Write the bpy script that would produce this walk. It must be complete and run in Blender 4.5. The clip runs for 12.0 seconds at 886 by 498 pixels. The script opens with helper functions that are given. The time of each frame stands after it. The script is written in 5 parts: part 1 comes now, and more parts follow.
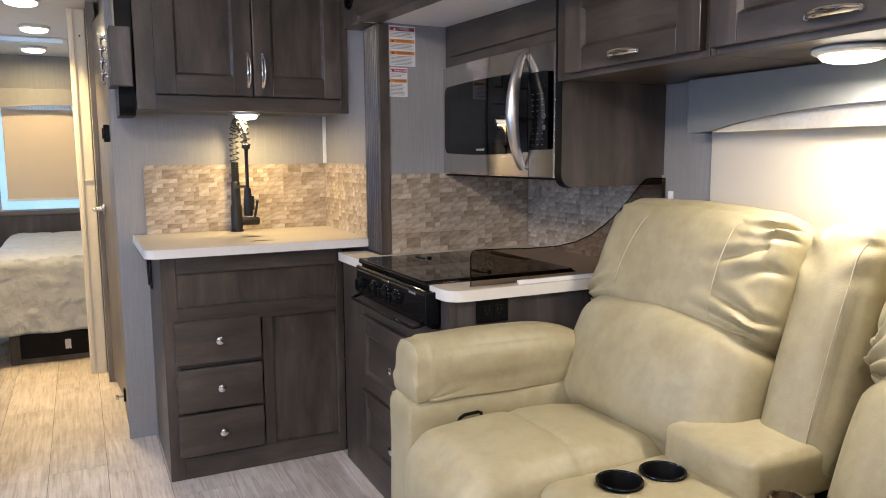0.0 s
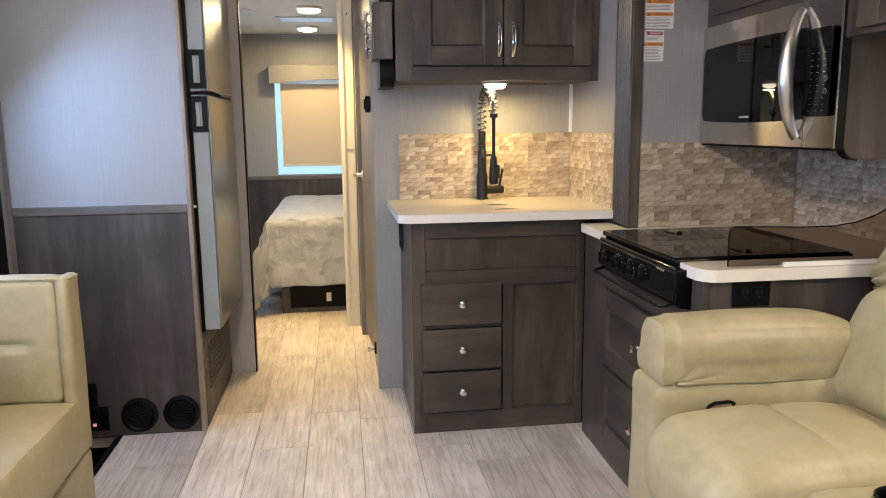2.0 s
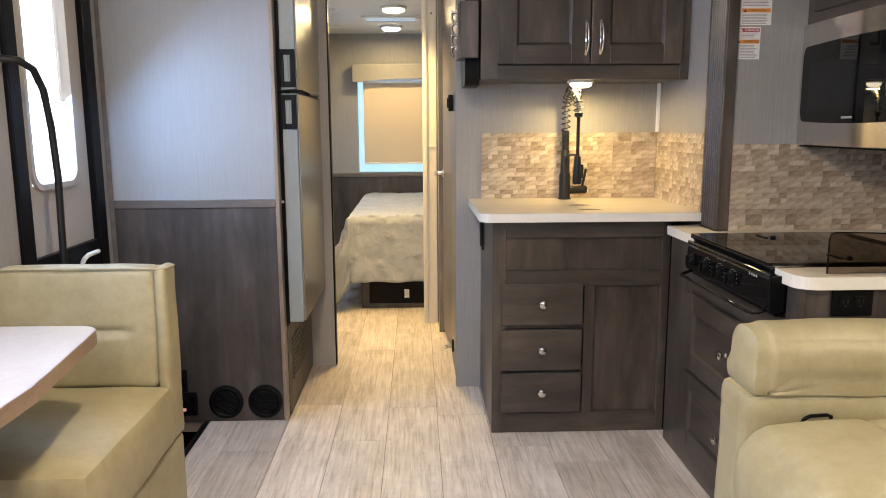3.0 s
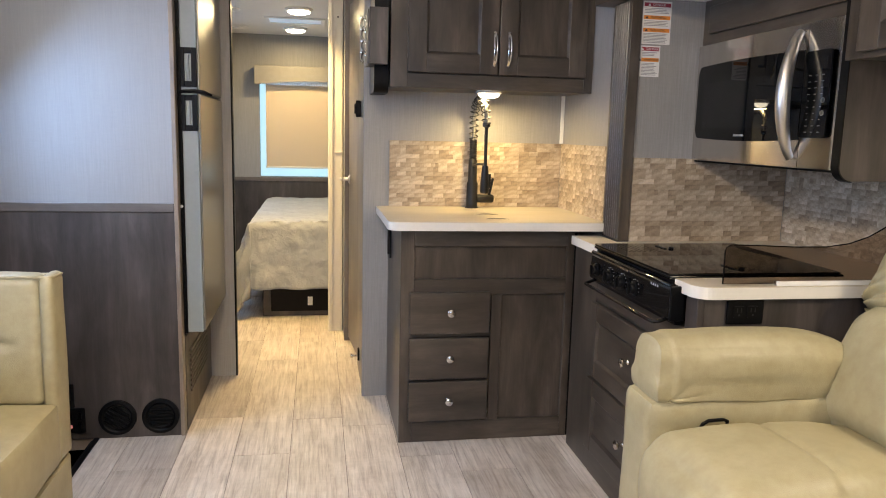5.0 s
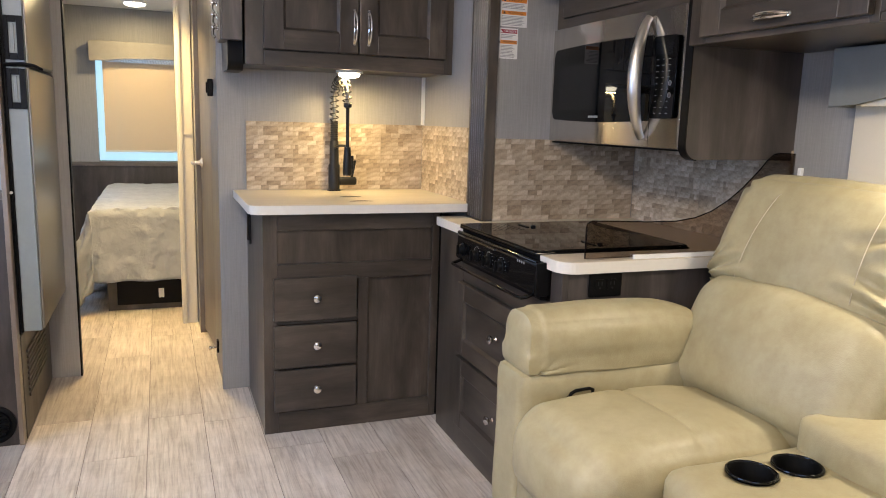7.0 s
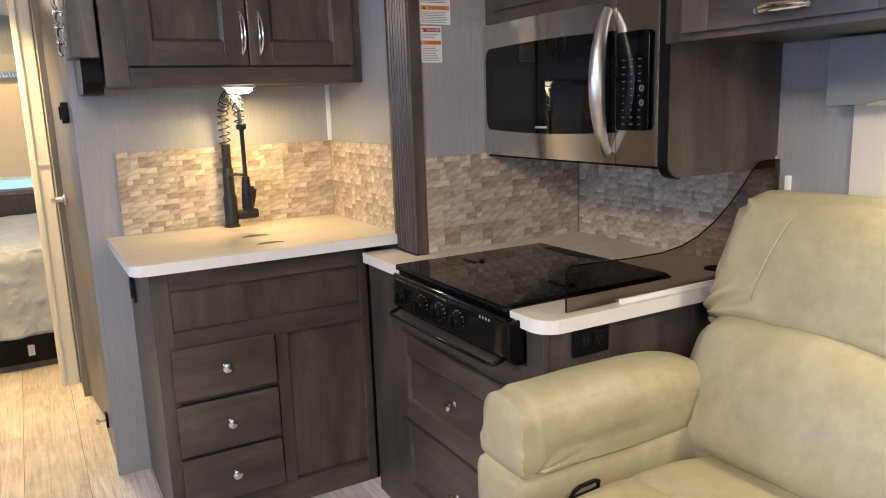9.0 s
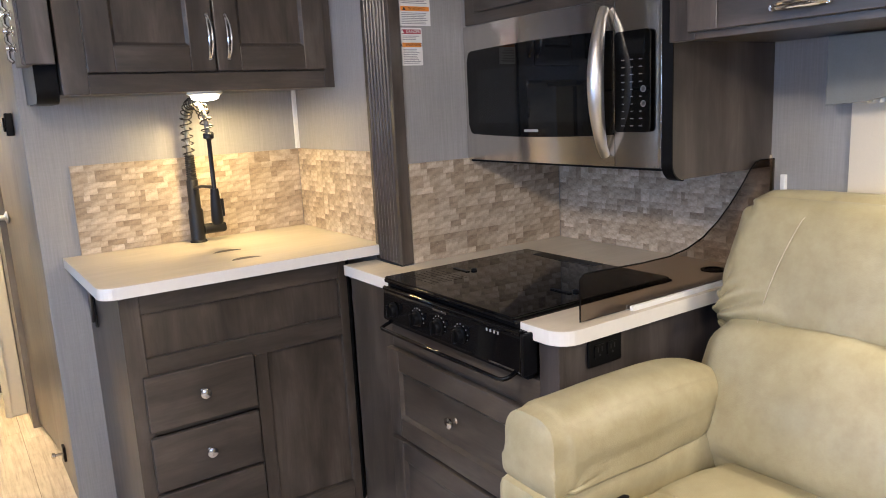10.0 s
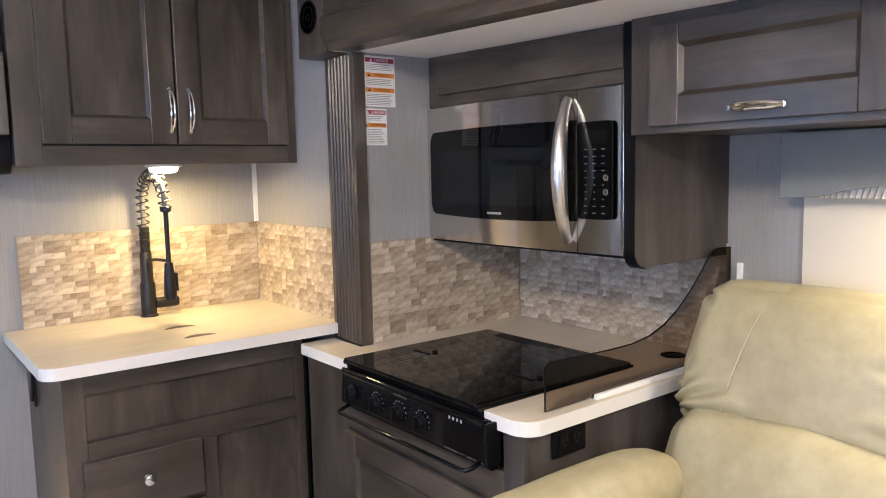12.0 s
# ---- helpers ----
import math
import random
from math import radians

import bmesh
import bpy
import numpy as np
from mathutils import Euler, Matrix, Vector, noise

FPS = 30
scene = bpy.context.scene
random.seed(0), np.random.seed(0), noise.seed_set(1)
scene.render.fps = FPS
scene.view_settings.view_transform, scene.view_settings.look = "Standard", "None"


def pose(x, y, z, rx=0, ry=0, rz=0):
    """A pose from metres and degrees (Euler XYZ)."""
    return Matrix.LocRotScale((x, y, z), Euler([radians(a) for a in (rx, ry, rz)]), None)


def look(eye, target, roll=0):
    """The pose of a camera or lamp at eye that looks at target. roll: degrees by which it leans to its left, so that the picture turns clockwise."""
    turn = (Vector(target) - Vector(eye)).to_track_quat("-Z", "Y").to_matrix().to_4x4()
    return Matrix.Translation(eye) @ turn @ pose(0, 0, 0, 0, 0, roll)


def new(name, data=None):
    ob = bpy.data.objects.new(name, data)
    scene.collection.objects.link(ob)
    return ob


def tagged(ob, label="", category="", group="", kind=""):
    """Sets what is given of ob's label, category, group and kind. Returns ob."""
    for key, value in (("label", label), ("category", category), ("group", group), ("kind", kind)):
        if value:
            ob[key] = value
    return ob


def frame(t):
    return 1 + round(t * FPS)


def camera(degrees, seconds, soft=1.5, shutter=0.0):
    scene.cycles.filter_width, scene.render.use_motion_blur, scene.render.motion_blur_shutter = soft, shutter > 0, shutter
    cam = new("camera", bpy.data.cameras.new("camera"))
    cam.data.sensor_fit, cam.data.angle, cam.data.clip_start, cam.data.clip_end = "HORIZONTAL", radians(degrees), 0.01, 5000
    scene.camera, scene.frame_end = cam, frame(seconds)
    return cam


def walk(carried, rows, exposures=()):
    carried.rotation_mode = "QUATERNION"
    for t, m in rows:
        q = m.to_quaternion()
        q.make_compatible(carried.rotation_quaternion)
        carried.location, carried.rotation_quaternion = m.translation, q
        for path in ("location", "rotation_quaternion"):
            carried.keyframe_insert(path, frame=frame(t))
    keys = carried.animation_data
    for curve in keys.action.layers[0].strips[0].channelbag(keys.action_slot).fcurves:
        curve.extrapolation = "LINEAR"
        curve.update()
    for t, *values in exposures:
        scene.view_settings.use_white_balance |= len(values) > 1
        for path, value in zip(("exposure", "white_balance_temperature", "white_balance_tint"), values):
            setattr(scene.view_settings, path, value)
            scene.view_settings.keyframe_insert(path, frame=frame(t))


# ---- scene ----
cam = camera(62.0, 12.0, 1.0)
PATH = [
    (0, (0.183, 0.207, 1.254), (1.058, 1.988, 1.004), -0.4),
    (0.5, (0.172, 0.214, 1.255), (0.981, 2.022, 0.977), -0.4),
    (1, (0.165, 0.229, 1.259), (0.815, 2.096, 0.953), -0.6),
    (1.5, (0.166, 0.235, 1.262), (0.618, 2.156, 0.94), -0.6),
    (2, (0.165, 0.249, 1.252), (0.435, 2.203, 0.927), -0.6),
    (2.5, (0.155, 0.25, 1.251), (0.279, 2.219, 0.926), -0.4),
    (2.7, (0.147, 0.25, 1.252), (0.218, 2.221, 0.925), -0.3),
    (4.3, (0.118, 0.251, 1.25), (0.228, 2.223, 0.934), 1.0),
    (4.5, (0.116, 0.256, 1.251), (0.292, 2.224, 0.938), 1.1),
    (5, (0.111, 0.277, 1.258), (0.447, 2.225, 0.949), 1.4),
    (5.5, (0.125, 0.296, 1.257), (0.628, 2.207, 0.947), 1.6),
    (6, (0.123, 0.301, 1.263), (0.722, 2.182, 0.945), 1.6),
    (6.5, (0.102, 0.304, 1.253), (0.773, 2.16, 0.928), 1.8),
    (7, (0.085, 0.316, 1.242), (0.793, 2.156, 0.903), 1.7),
    (7.2, (0.109, 0.333, 1.256), (0.824, 2.169, 0.913), 1.4),
    (8.8, (0.205, 0.724, 1.362), (1.094, 2.472, 0.968), -2.1),
    (9, (0.152, 0.793, 1.356), (1.111, 2.505, 0.969), -2.0),
    (9.5, (0.075, 0.918, 1.356), (1.103, 2.587, 0.962), -2.8),
    (10, (0.065, 0.952, 1.362), (1.169, 2.575, 0.979), -2.9),
    (10.5, (0.068, 0.966, 1.377), (1.238, 2.551, 1.036), -2.4),
    (11, (0.066, 0.979, 1.397), (1.272, 2.547, 1.104), -1.9),
    (11.5, (0.056, 0.986, 1.402), (1.281, 2.547, 1.155), -1.5),
    (12, (0.059, 0.988, 1.404), (1.287, 2.552, 1.192), -1.3),
]
walk(cam, [(t, look(eye, target, roll)) for t, eye, target, roll in PATH],
     [(0.0, -0.38, 5600, 13), (1.5, -0.34, 5700, 12), (2.5, -0.27, 6150, 10), (5.0, -0.27, 6150, 10), (7.0, -0.32, 5900, 11), (9.0, -0.20, 5750, 12), (12.0, 0.06, 5700, 13)])

# ---- world and light ----
world = bpy.data.worlds.new("world")
scene.world = world
world.use_nodes = True
wn = world.node_tree.nodes
sky = wn.new("ShaderNodeTexSky")
sky.sky_type, sky.sun_disc = "NISHITA", False
sky.sun_elevation, sky.sun_rotation = radians(40), radians(200)
wn["Background"].inputs[1].default_value = 0.12
world.node_tree.links.new(sky.outputs[0], wn["Background"].inputs[0])

WARM = (1.0, 0.72, 0.33)
COOL = (0.48, 0.70, 1.0)
BLUE = (0.30, 0.55, 1.0)


def area(name, place, target, watts, sx, sy, colour):
    data = bpy.data.lights.new(name, "AREA")
    data.shape, data.size, data.size_y, data.energy, data.color = "RECTANGLE", sx, sy, watts, colour
    ob = new(name, data)
    ob.matrix_world = look(place, target)
    return ob


def lamp(name, place, watts, radius, colour=WARM):
    data = bpy.data.lights.new(name, "AREA")
    data.shape, data.size, data.energy, data.color = "DISK", 2 * radius, watts, colour
    ob = new(name, data)
    ob.matrix_world = look(place, (place[0], place[1], place[2] - 1))
    return ob


def bulb(name, place, watts, radius, colour):
    """The sideways and upward light of a domed lens."""
    data = bpy.data.lights.new(name, "POINT")
    data.shadow_soft_size, data.energy, data.color = radius, watts, colour
    ob = new(name, data)
    ob.location = place
    return ob


# daylight in the windscreen, the dinette window and the glass of the entry door
area("windscreen_daylight", (0.0, -1.28, 1.55), (0.0, 2.6, 0.9), 10, 1.9, 0.85, (0.40, 0.58, 1.0))
area("dinette_daylight", (-1.09, 1.35, 1.32), (0.7, 2.2, 0.85), 14.0, 0.9, 0.55, (0.42, 0.60, 1.0))
area("door_daylight", (-1.075, 2.90, 1.42), (-0.1, 2.90, 0.45), 11.0, 0.28, 0.66, (0.40, 0.62, 1.0))
# cool light of an unseen side window, added to grey the quilt
area("added_bedroom_daylight", (-1.08, 6.05, 1.25), (0.3, 5.8, 0.7), 10, 0.8, 0.5, COOL)
# ceiling lamps (hall one at y 4.70 and aisle ones unseen, assumed), sink puck and dome under the cupboards
for lx, ly in ((-0.01, 5.60), (-0.06, 6.60), (-0.03, 4.70)):
    lamp("ceiling_glow", (lx, ly, 2.03), 13 if ly > 5 else 18, 0.07, WARM if ly > 5 else (1.0, 0.68, 0.26)).data.spread = radians(180 if ly > 5 else 96)
for lx, ly in ((-0.08, 1.55), (-0.20, -0.35)):
    lamp("unseen_aisle_glow", (lx, ly, 2.03), 21, 0.07, (1.0, 0.80, 0.57))
    bulb("unseen_aisle_side_glow", (lx, ly, 1.965), 31, 0.045, (1.0, 0.80, 0.57))
lamp("sink_glow", (0.845, 3.46, 1.408), 9.0, 0.04, (1.0, 0.69, 0.26))
lamp("dome_glow", (1.70, 1.28, 1.425), 10.0, 0.06, (1.0, 0.82, 0.58))


# ---- materials ----
class Nodes:
    def __init__(self, name):
        self.m = bpy.data.materials.new(name)
        self.m.use_nodes = True
        self.t = self.m.node_tree
        self.b = self.t.nodes["Principled BSDF"]

    def add(self, kind, **values):
        n = self.t.nodes.new(kind)
        for key, value in values.items():
            if key in n.inputs:
                n.inputs[key].default_value = value
        return n

    def link(self, a, b):
        self.t.links.new(a, b)

    def coords(self, scale=(1, 1, 1), turn=(0, 0, 0), by_object=False):
        c = self.add("ShaderNodeTexCoord")
        m = self.add("ShaderNodeMapping")
        m.inputs["Scale"].default_value = scale
        m.inputs["Rotation"].default_value = turn
        src = c.outputs["Object"]
        if by_object:
            info = self.add("ShaderNodeObjectInfo")
            mul = self.add("ShaderNodeVectorMath")
            mul.operation = "MULTIPLY_ADD"
            self.link(info.outputs["Random"], mul.inputs[0])
            mul.inputs[1].default_value = (13.7, 7.3, 5.1)
            self.link(src, mul.inputs[2])
            src = mul.outputs[0]
        self.link(src, m.inputs["Vector"])
        return m.outputs[0]

    def noise(self, vec, scale, detail=4.0, rough=0.55):
        n = self.add("ShaderNodeTexNoise", Scale=scale, Detail=detail, Roughness=rough)
        self.link(vec, n.inputs["Vector"])
        return n.outputs["Fac"]

    def ramp(self, fac, stops):
        r = self.add("ShaderNodeValToRGB")
        e = r.color_ramp.elements
        while len(e) < len(stops):
            e.new(0.5)
        for el, (p, c) in zip(e, stops):
            el.position = p
            el.color = (*c, 1) if len(c) == 3 else c
        self.link(fac, r.inputs["Fac"])
        return r.outputs["Color"]

    def mix(self, fac, a, b, mode="MIX"):
        m = self.add("ShaderNodeMix")
        m.data_type, m.blend_type = "RGBA", mode
        for value, socket in ((fac, m.inputs[0]), (a, m.inputs[6]), (b, m.inputs[7])):
            if isinstance(value, (int, float)):
                socket.default_value = value
            elif isinstance(value, tuple):
                socket.default_value = (*value, 1)
            else:
                self.link(value, socket)
        return m.outputs[2]

    def bump(self, height, strength, distance):
        b = self.add("ShaderNodeBump", Strength=strength, Distance=distance)
        self.link(height, b.inputs["Height"])
        self.link(b.outputs[0], self.b.inputs["Normal"])

    def base(self, value):
        if isinstance(value, tuple):
            self.b.inputs["Base Color"].default_value = (*value, 1)
        else:
            self.link(value, self.b.inputs["Base Color"])

    def rough(self, fac, low, high):
        r = self.add("ShaderNodeMapRange")
        r.inputs["To Min"].default_value, r.inputs["To Max"].default_value = low, high
        self.link(fac, r.inputs["Value"])
        self.link(r.outputs[0], self.b.inputs["Roughness"])


def wood(name, grain, dark, mid, light, gloss=(0.24, 0.42), blotch=3.2, by_object=False, bands=0.0, fine=0.10, cloudy=0.40):
    """Stained wood or wood print with the grain along the axes in grain: drawn-out figure, pores, cloudy stain."""
    n = Nodes(name)
    v = n.coords([0.8 if i in grain else 4.2 for i in range(3)], by_object=by_object)
    fig = n.add("ShaderNodeTexNoise", Scale=3.6, Detail=6.0, Roughness=0.62, Distortion=0.5)
    n.link(v, fig.inputs["Vector"])
    pores = n.noise(n.coords([5.0 if i in grain else 170.0 for i in range(3)], by_object=by_object), 1.0, 3, 0.6)
    cloud = n.noise(n.coords([0.7 if i in grain else 1.3 for i in range(3)], by_object=by_object), blotch, 5, 0.62)
    c1 = n.ramp(fig.outputs["Fac"], ((0.25, dark), (0.50, mid), (0.75, light)))
    c = n.mix(1.0, c1, n.ramp(pores, ((0.30, (1 - fine, 1 - fine, 1 - fine)), (0.62, (1 + 0.35 * fine, 1 + 0.35 * fine, 1 + 0.35 * fine)))), "MULTIPLY")
    c = n.mix(1.0, c, n.ramp(cloud, ((0.27, (1 - cloudy, 1 - cloudy, 1 - cloudy)), (0.5, (0.98, 0.98, 0.97)), (0.75, (1 + cloudy, 1 + cloudy, 1 + cloudy)))), "MULTIPLY")
    if bands:
        strip = n.noise(n.coords([0.12 if i in grain else 9.0 for i in range(3)]), 1.0, 2, 0.5)
        c = n.mix(bands, c, n.mix(1.0, c, n.ramp(strip, ((0.35, (0.45, 0.44, 0.43)), (0.65, (1.5, 1.5, 1.5)))), "MULTIPLY"))
    n.base(c)
    n.rough(cloud, *gloss)
    n.bump(pores, 0.07, 0.0006)
    return n.m


def plain(name, colour, rough=0.5, metal=0.0, grain=60.0, amount=0.12, bumpy=0.05, coat=0.0, spec=0.5):
    n = Nodes(name)
    f = n.noise(n.coords(), grain, 4)
    w = n.noise(n.coords(), grain / 14, 3)
    lo = tuple(c * (1 - amount) for c in colour)
    hi = tuple(min(1, c * (1 + amount)) for c in colour)
    n.base(n.mix(0.5, n.ramp(f, ((0.3, lo), (0.7, hi))), n.ramp(w, ((0.3, lo), (0.7, hi)))))
    n.b.inputs["Metallic"].default_value = metal
    n.rough(f, max(0.02, rough - 0.05), min(1, rough + 0.06))
    if bumpy:
        n.bump(f, bumpy, 0.001)
    n.b.inputs["Coat Weight"].default_value = coat
    n.b.inputs["Specular IOR Level"].default_value = spec
    return n.m


def sleek(name, colour, rough, spec):
    """Polished glass over black, with faint smears."""
    n = Nodes(name)
    f = n.noise(n.coords(), 7.0, 5, 0.6)
    n.base(n.ramp(f, ((0.3, tuple(c * 0.8 for c in colour)), (0.7, colour))))
    n.rough(f, rough * 0.6, rough * 1.8)
    n.b.inputs["Specular IOR Level"].default_value = spec
    return n.m


def linen(name, colour, dark):
    """Wallcovering with short fine upright threads."""
    n = Nodes(name)
    up = n.noise(n.coords((190, 190, 7)), 1.0, 6, 0.75)
    cross = n.noise(n.coords((30, 30, 190)), 1.0, 3, 0.6)
    wide = n.noise(n.coords(), 2.0, 3)
    c = n.ramp(up, ((0.32, dark), (0.68, colour)))
    c = n.mix(0.22, c, n.ramp(cross, ((0.3, dark), (0.7, colour))))
    n.base(n.mix(1.0, c, n.ramp(wide, ((0.3, (0.94, 0.94, 0.95)), (0.7, (1.0, 1.0, 1.0)))), "MULTIPLY"))
    n.b.inputs["Roughness"].default_value = 0.55
    n.bump(up, 0.12, 0.0006)
    return n.m


def leather(name, light, mid, dark):
    """Leatherette with a mottled dye and a fine pebbled face."""
    n = Nodes(name)
    v = n.coords()
    cells = n.add("ShaderNodeTexVoronoi", Scale=330.0)
    n.link(v, cells.inputs["Vector"])
    cloud = n.noise(v, 5.0, 7, 0.66)
    spots = n.noise(v, 26.0, 6, 0.70)
    c = n.ramp(cloud, ((0.30, dark), (0.52, mid), (0.72, light)))
    n.base(n.mix(1.0, c, n.ramp(spots, ((0.30, (0.92, 0.91, 0.89)), (0.60, (1.04, 1.05, 1.05)))), "MULTIPLY"))
    n.rough(spots, 0.36, 0.52)
    h = n.add("ShaderNodeMath")
    h.operation = "MULTIPLY_ADD"
    n.link(cloud, h.inputs[0])
    h.inputs[1].default_value = 5.0
    n.link(cells.outputs["Distance"], h.inputs[2])
    n.bump(h.outputs[0], 0.16, 0.0016)
    return n.m


def stone(name):
    """Split travertine; every piece has a tone of its own."""
    n = Nodes(name)
    info = n.add("ShaderNodeObjectInfo")
    geo = n.add("ShaderNodeNewGeometry")
    tone = n.add("ShaderNodeMath")
    tone.operation = "ADD"
    n.link(info.outputs["Random"], tone.inputs[0])
    n.link(geo.outputs["Random Per Island"], tone.inputs[1])
    half = n.add("ShaderNodeMath")
    half.operation = "FRACT"
    n.link(tone.outputs[0], half.inputs[0])
    c = n.ramp(half.outputs[0], ((0.0, (0.28, 0.222, 0.155)), (0.2, (0.355, 0.288, 0.205)), (0.5, (0.43, 0.36, 0.268)), (0.8, (0.48, 0.41, 0.315)), (1.0, (0.56, 0.49, 0.385))))
    v = n.coords((1, 1, 1.6))
    f = n.noise(v, 55.0, 6, 0.7)
    w = n.noise(v, 24.0, 5, 0.62)
    c = n.mix(1.0, c, n.ramp(w, ((0.28, (0.62, 0.57, 0.51)), (0.52, (1.0, 0.99, 0.98)), (0.72, (1.2, 1.19, 1.18)))), "MULTIPLY")
    fleck = n.noise(n.coords((1, 1, 1.3)), 130.0, 3, 0.6)
    n.base(n.mix(n.ramp(fleck, ((0.66, (0, 0, 0)), (0.72, (0.55, 0.55, 0.55)))), n.mix(1.0, c, n.ramp(f, ((0.3, (0.8, 0.77, 0.74)), (0.65, (1.08, 1.07, 1.06)))), "MULTIPLY"), (0.70, 0.64, 0.54)))
    n.rough(f, 0.42, 0.7)
    n.bump(f, 0.18, 0.0012)
    return n.m


def planks(name):
    """Pale washed oak print on vinyl planks, grain along y, with cloudy wash and cross saw marks."""
    n = Nodes(name)
    info = n.add("ShaderNodeObjectInfo")
    fig = n.add("ShaderNodeTexNoise", Scale=3.0, Detail=8.0, Roughness=0.66, Distortion=1.6)
    n.link(n.coords((9.0, 0.7, 1), by_object=True), fig.inputs["Vector"])
    cloud = n.noise(n.coords((2.2, 1.3, 1), by_object=True), 3.4, 6, 0.66)
    saw = n.noise(n.coords((5, 42, 1), by_object=True), 1.6, 4, 0.7)
    fine = n.noise(n.coords((70, 2.6, 1), by_object=True), 1.6, 4, 0.65)
    c = n.ramp(fig.outputs["Fac"], ((0.26, (0.43, 0.355, 0.295)), (0.46, (0.62, 0.55, 0.48)), (0.72, (0.76, 0.70, 0.63))))
    c = n.mix(1.0, c, n.ramp(cloud, ((0.30, (0.78, 0.76, 0.74)), (0.55, (1.0, 1.0, 1.0)), (0.75, (1.16, 1.16, 1.17)))), "MULTIPLY")
    c = n.mix(1.0, c, n.ramp(saw, ((0.28, (0.95, 0.945, 0.94)), (0.6, (1.02, 1.02, 1.02)))), "MULTIPLY")
    c = n.mix(1.0, c, n.ramp(fine, ((0.32, (0.74, 0.72, 0.70)), (0.50, (1.0, 1.0, 1.0)), (0.66, (1.07, 1.07, 1.07)))), "MULTIPLY")
    t = n.ramp(info.outputs["Random"], ((0.0, (0.80, 0.785, 0.77)), (0.5, (0.97, 0.96, 0.95)), (1.0, (1.10, 1.09, 1.08))))
    n.base(n.mix(1.0, c, t, "MULTIPLY"))
    n.rough(cloud, 0.32, 0.46)
    n.bump(saw, 0.08, 0.0006)
    return n.m


def brushed(name, colour, rough, axis, smear=0.0):
    n = Nodes(name)
    s = [240.0, 240.0, 240.0]
    s[axis] = 2.0
    f = n.noise(n.coords(s), 1.0, 4, 0.6)
    n.base(n.ramp(f, ((0.3, tuple(c * (0.97 if smear else 0.9) for c in colour)), (0.7, colour))))
    n.b.inputs["Metallic"].default_value = 1.0
    n.rough(f, rough - 0.02, rough + 0.02)
    if not smear:
        n.bump(f, 0.012, 0.0002)
    else:
        way = n.add("ShaderNodeTangent")
        way.direction_type, way.axis = "RADIAL", "Z"
        n.link(way.outputs[0], n.b.inputs["Tangent"])
        n.b.inputs["Anisotropic"].default_value = smear
        n.b.inputs["Anisotropic Rotation"].default_value = 0.25
    return n.m


def glow(name, colour, strength):
    n = Nodes(name)
    n.base((0.9, 0.88, 0.84))
    n.b.inputs["Emission Color"].default_value = (*colour, 1)
    n.b.inputs["Emission Strength"].default_value = strength
    return n.m


def glass(name, tint, rough=0.0):
    n = Nodes(name)
    n.base(tint)
    n.b.inputs["Transmission Weight"].default_value = 1.0
    n.b.inputs["Roughness"].default_value = rough
    n.b.inputs["IOR"].default_value = 1.1
    return n.m


def shade_cloth(name, colour, through_part):
    """Roller-blind cloth that lets a little light through."""
    n = Nodes(name)
    f = n.noise(n.coords((420, 420, 420)), 1.0, 2)
    n.base(n.ramp(f, ((0.3, tuple(c * 0.93 for c in colour)), (0.7, colour))))
    n.b.inputs["Roughness"].default_value = 0.85
    tr = n.add("ShaderNodeBsdfTranslucent")
    tr.inputs["Color"].default_value = (*colour, 1)
    mx = n.add("ShaderNodeMixShader")
    mx.inputs[0].default_value = through_part
    out = n.t.nodes["Material Output"]
    n.link(n.b.outputs[0], mx.inputs[1])
    n.link(tr.outputs[0], mx.inputs[2])
    n.link(mx.outputs[0], out.inputs["Surface"])
    return n.m


def quilt_cloth(name):
    n = Nodes(name)
    v = n.coords()
    f = n.noise(v, 220.0, 3)
    w = n.noise(v, 9.0, 4, 0.6)
    n.base(n.ramp(w, ((0.3, (0.335, 0.358, 0.41)), (0.7, (0.41, 0.432, 0.485)))))
    n.b.inputs["Roughness"].default_value = 0.8
    ridges = n.add("ShaderNodeTexVoronoi", Scale=19.0)
    ridges.feature = "DISTANCE_TO_EDGE"
    warp = n.add("ShaderNodeVectorMath")
    warp.operation = "MULTIPLY_ADD"
    n.link(w, warp.inputs[0])
    warp.inputs[1].default_value = (0.16, 0.22, 0.12)
    n.link(v, warp.inputs[2])
    n.link(warp.outputs[0], ridges.inputs["Vector"])
    h = n.add("ShaderNodeMath")
    h.operation = "MULTIPLY_ADD"
    n.link(w, h.inputs[0])
    h.inputs[1].default_value = 1.2
    n.link(ridges.outputs["Distance"], h.inputs[2])
    n.bump(h.outputs[0], 0.34, 0.014)
    return n.m


D, M, L = (0.028, 0.0218, 0.0165), (0.060, 0.0480, 0.0370), (0.103, 0.0835, 0.0660)
WOOD_V = wood("stained_maple_upright", (2,), D, M, L, bands=0.38)
WOOD_H = wood("stained_maple_level", (0, 1), D, M, L, bands=0.18)
PANEL_V = wood("wood_print_panel", (2,), (0.035, 0.0285, 0.0255), (0.057, 0.0475, 0.0435), (0.089, 0.0765, 0.0705), (0.36, 0.52), 3.0, bands=0.5)
RAIL_H = wood("wood_print_rail", (0, 1), (0.105, 0.09, 0.08), (0.135, 0.115, 0.103), (0.165, 0.145, 0.13))
TABLE_EDGE = wood("table_edge_wood", (0, 1), (0.20, 0.135, 0.09), (0.28, 0.20, 0.14), (0.36, 0.27, 0.2))
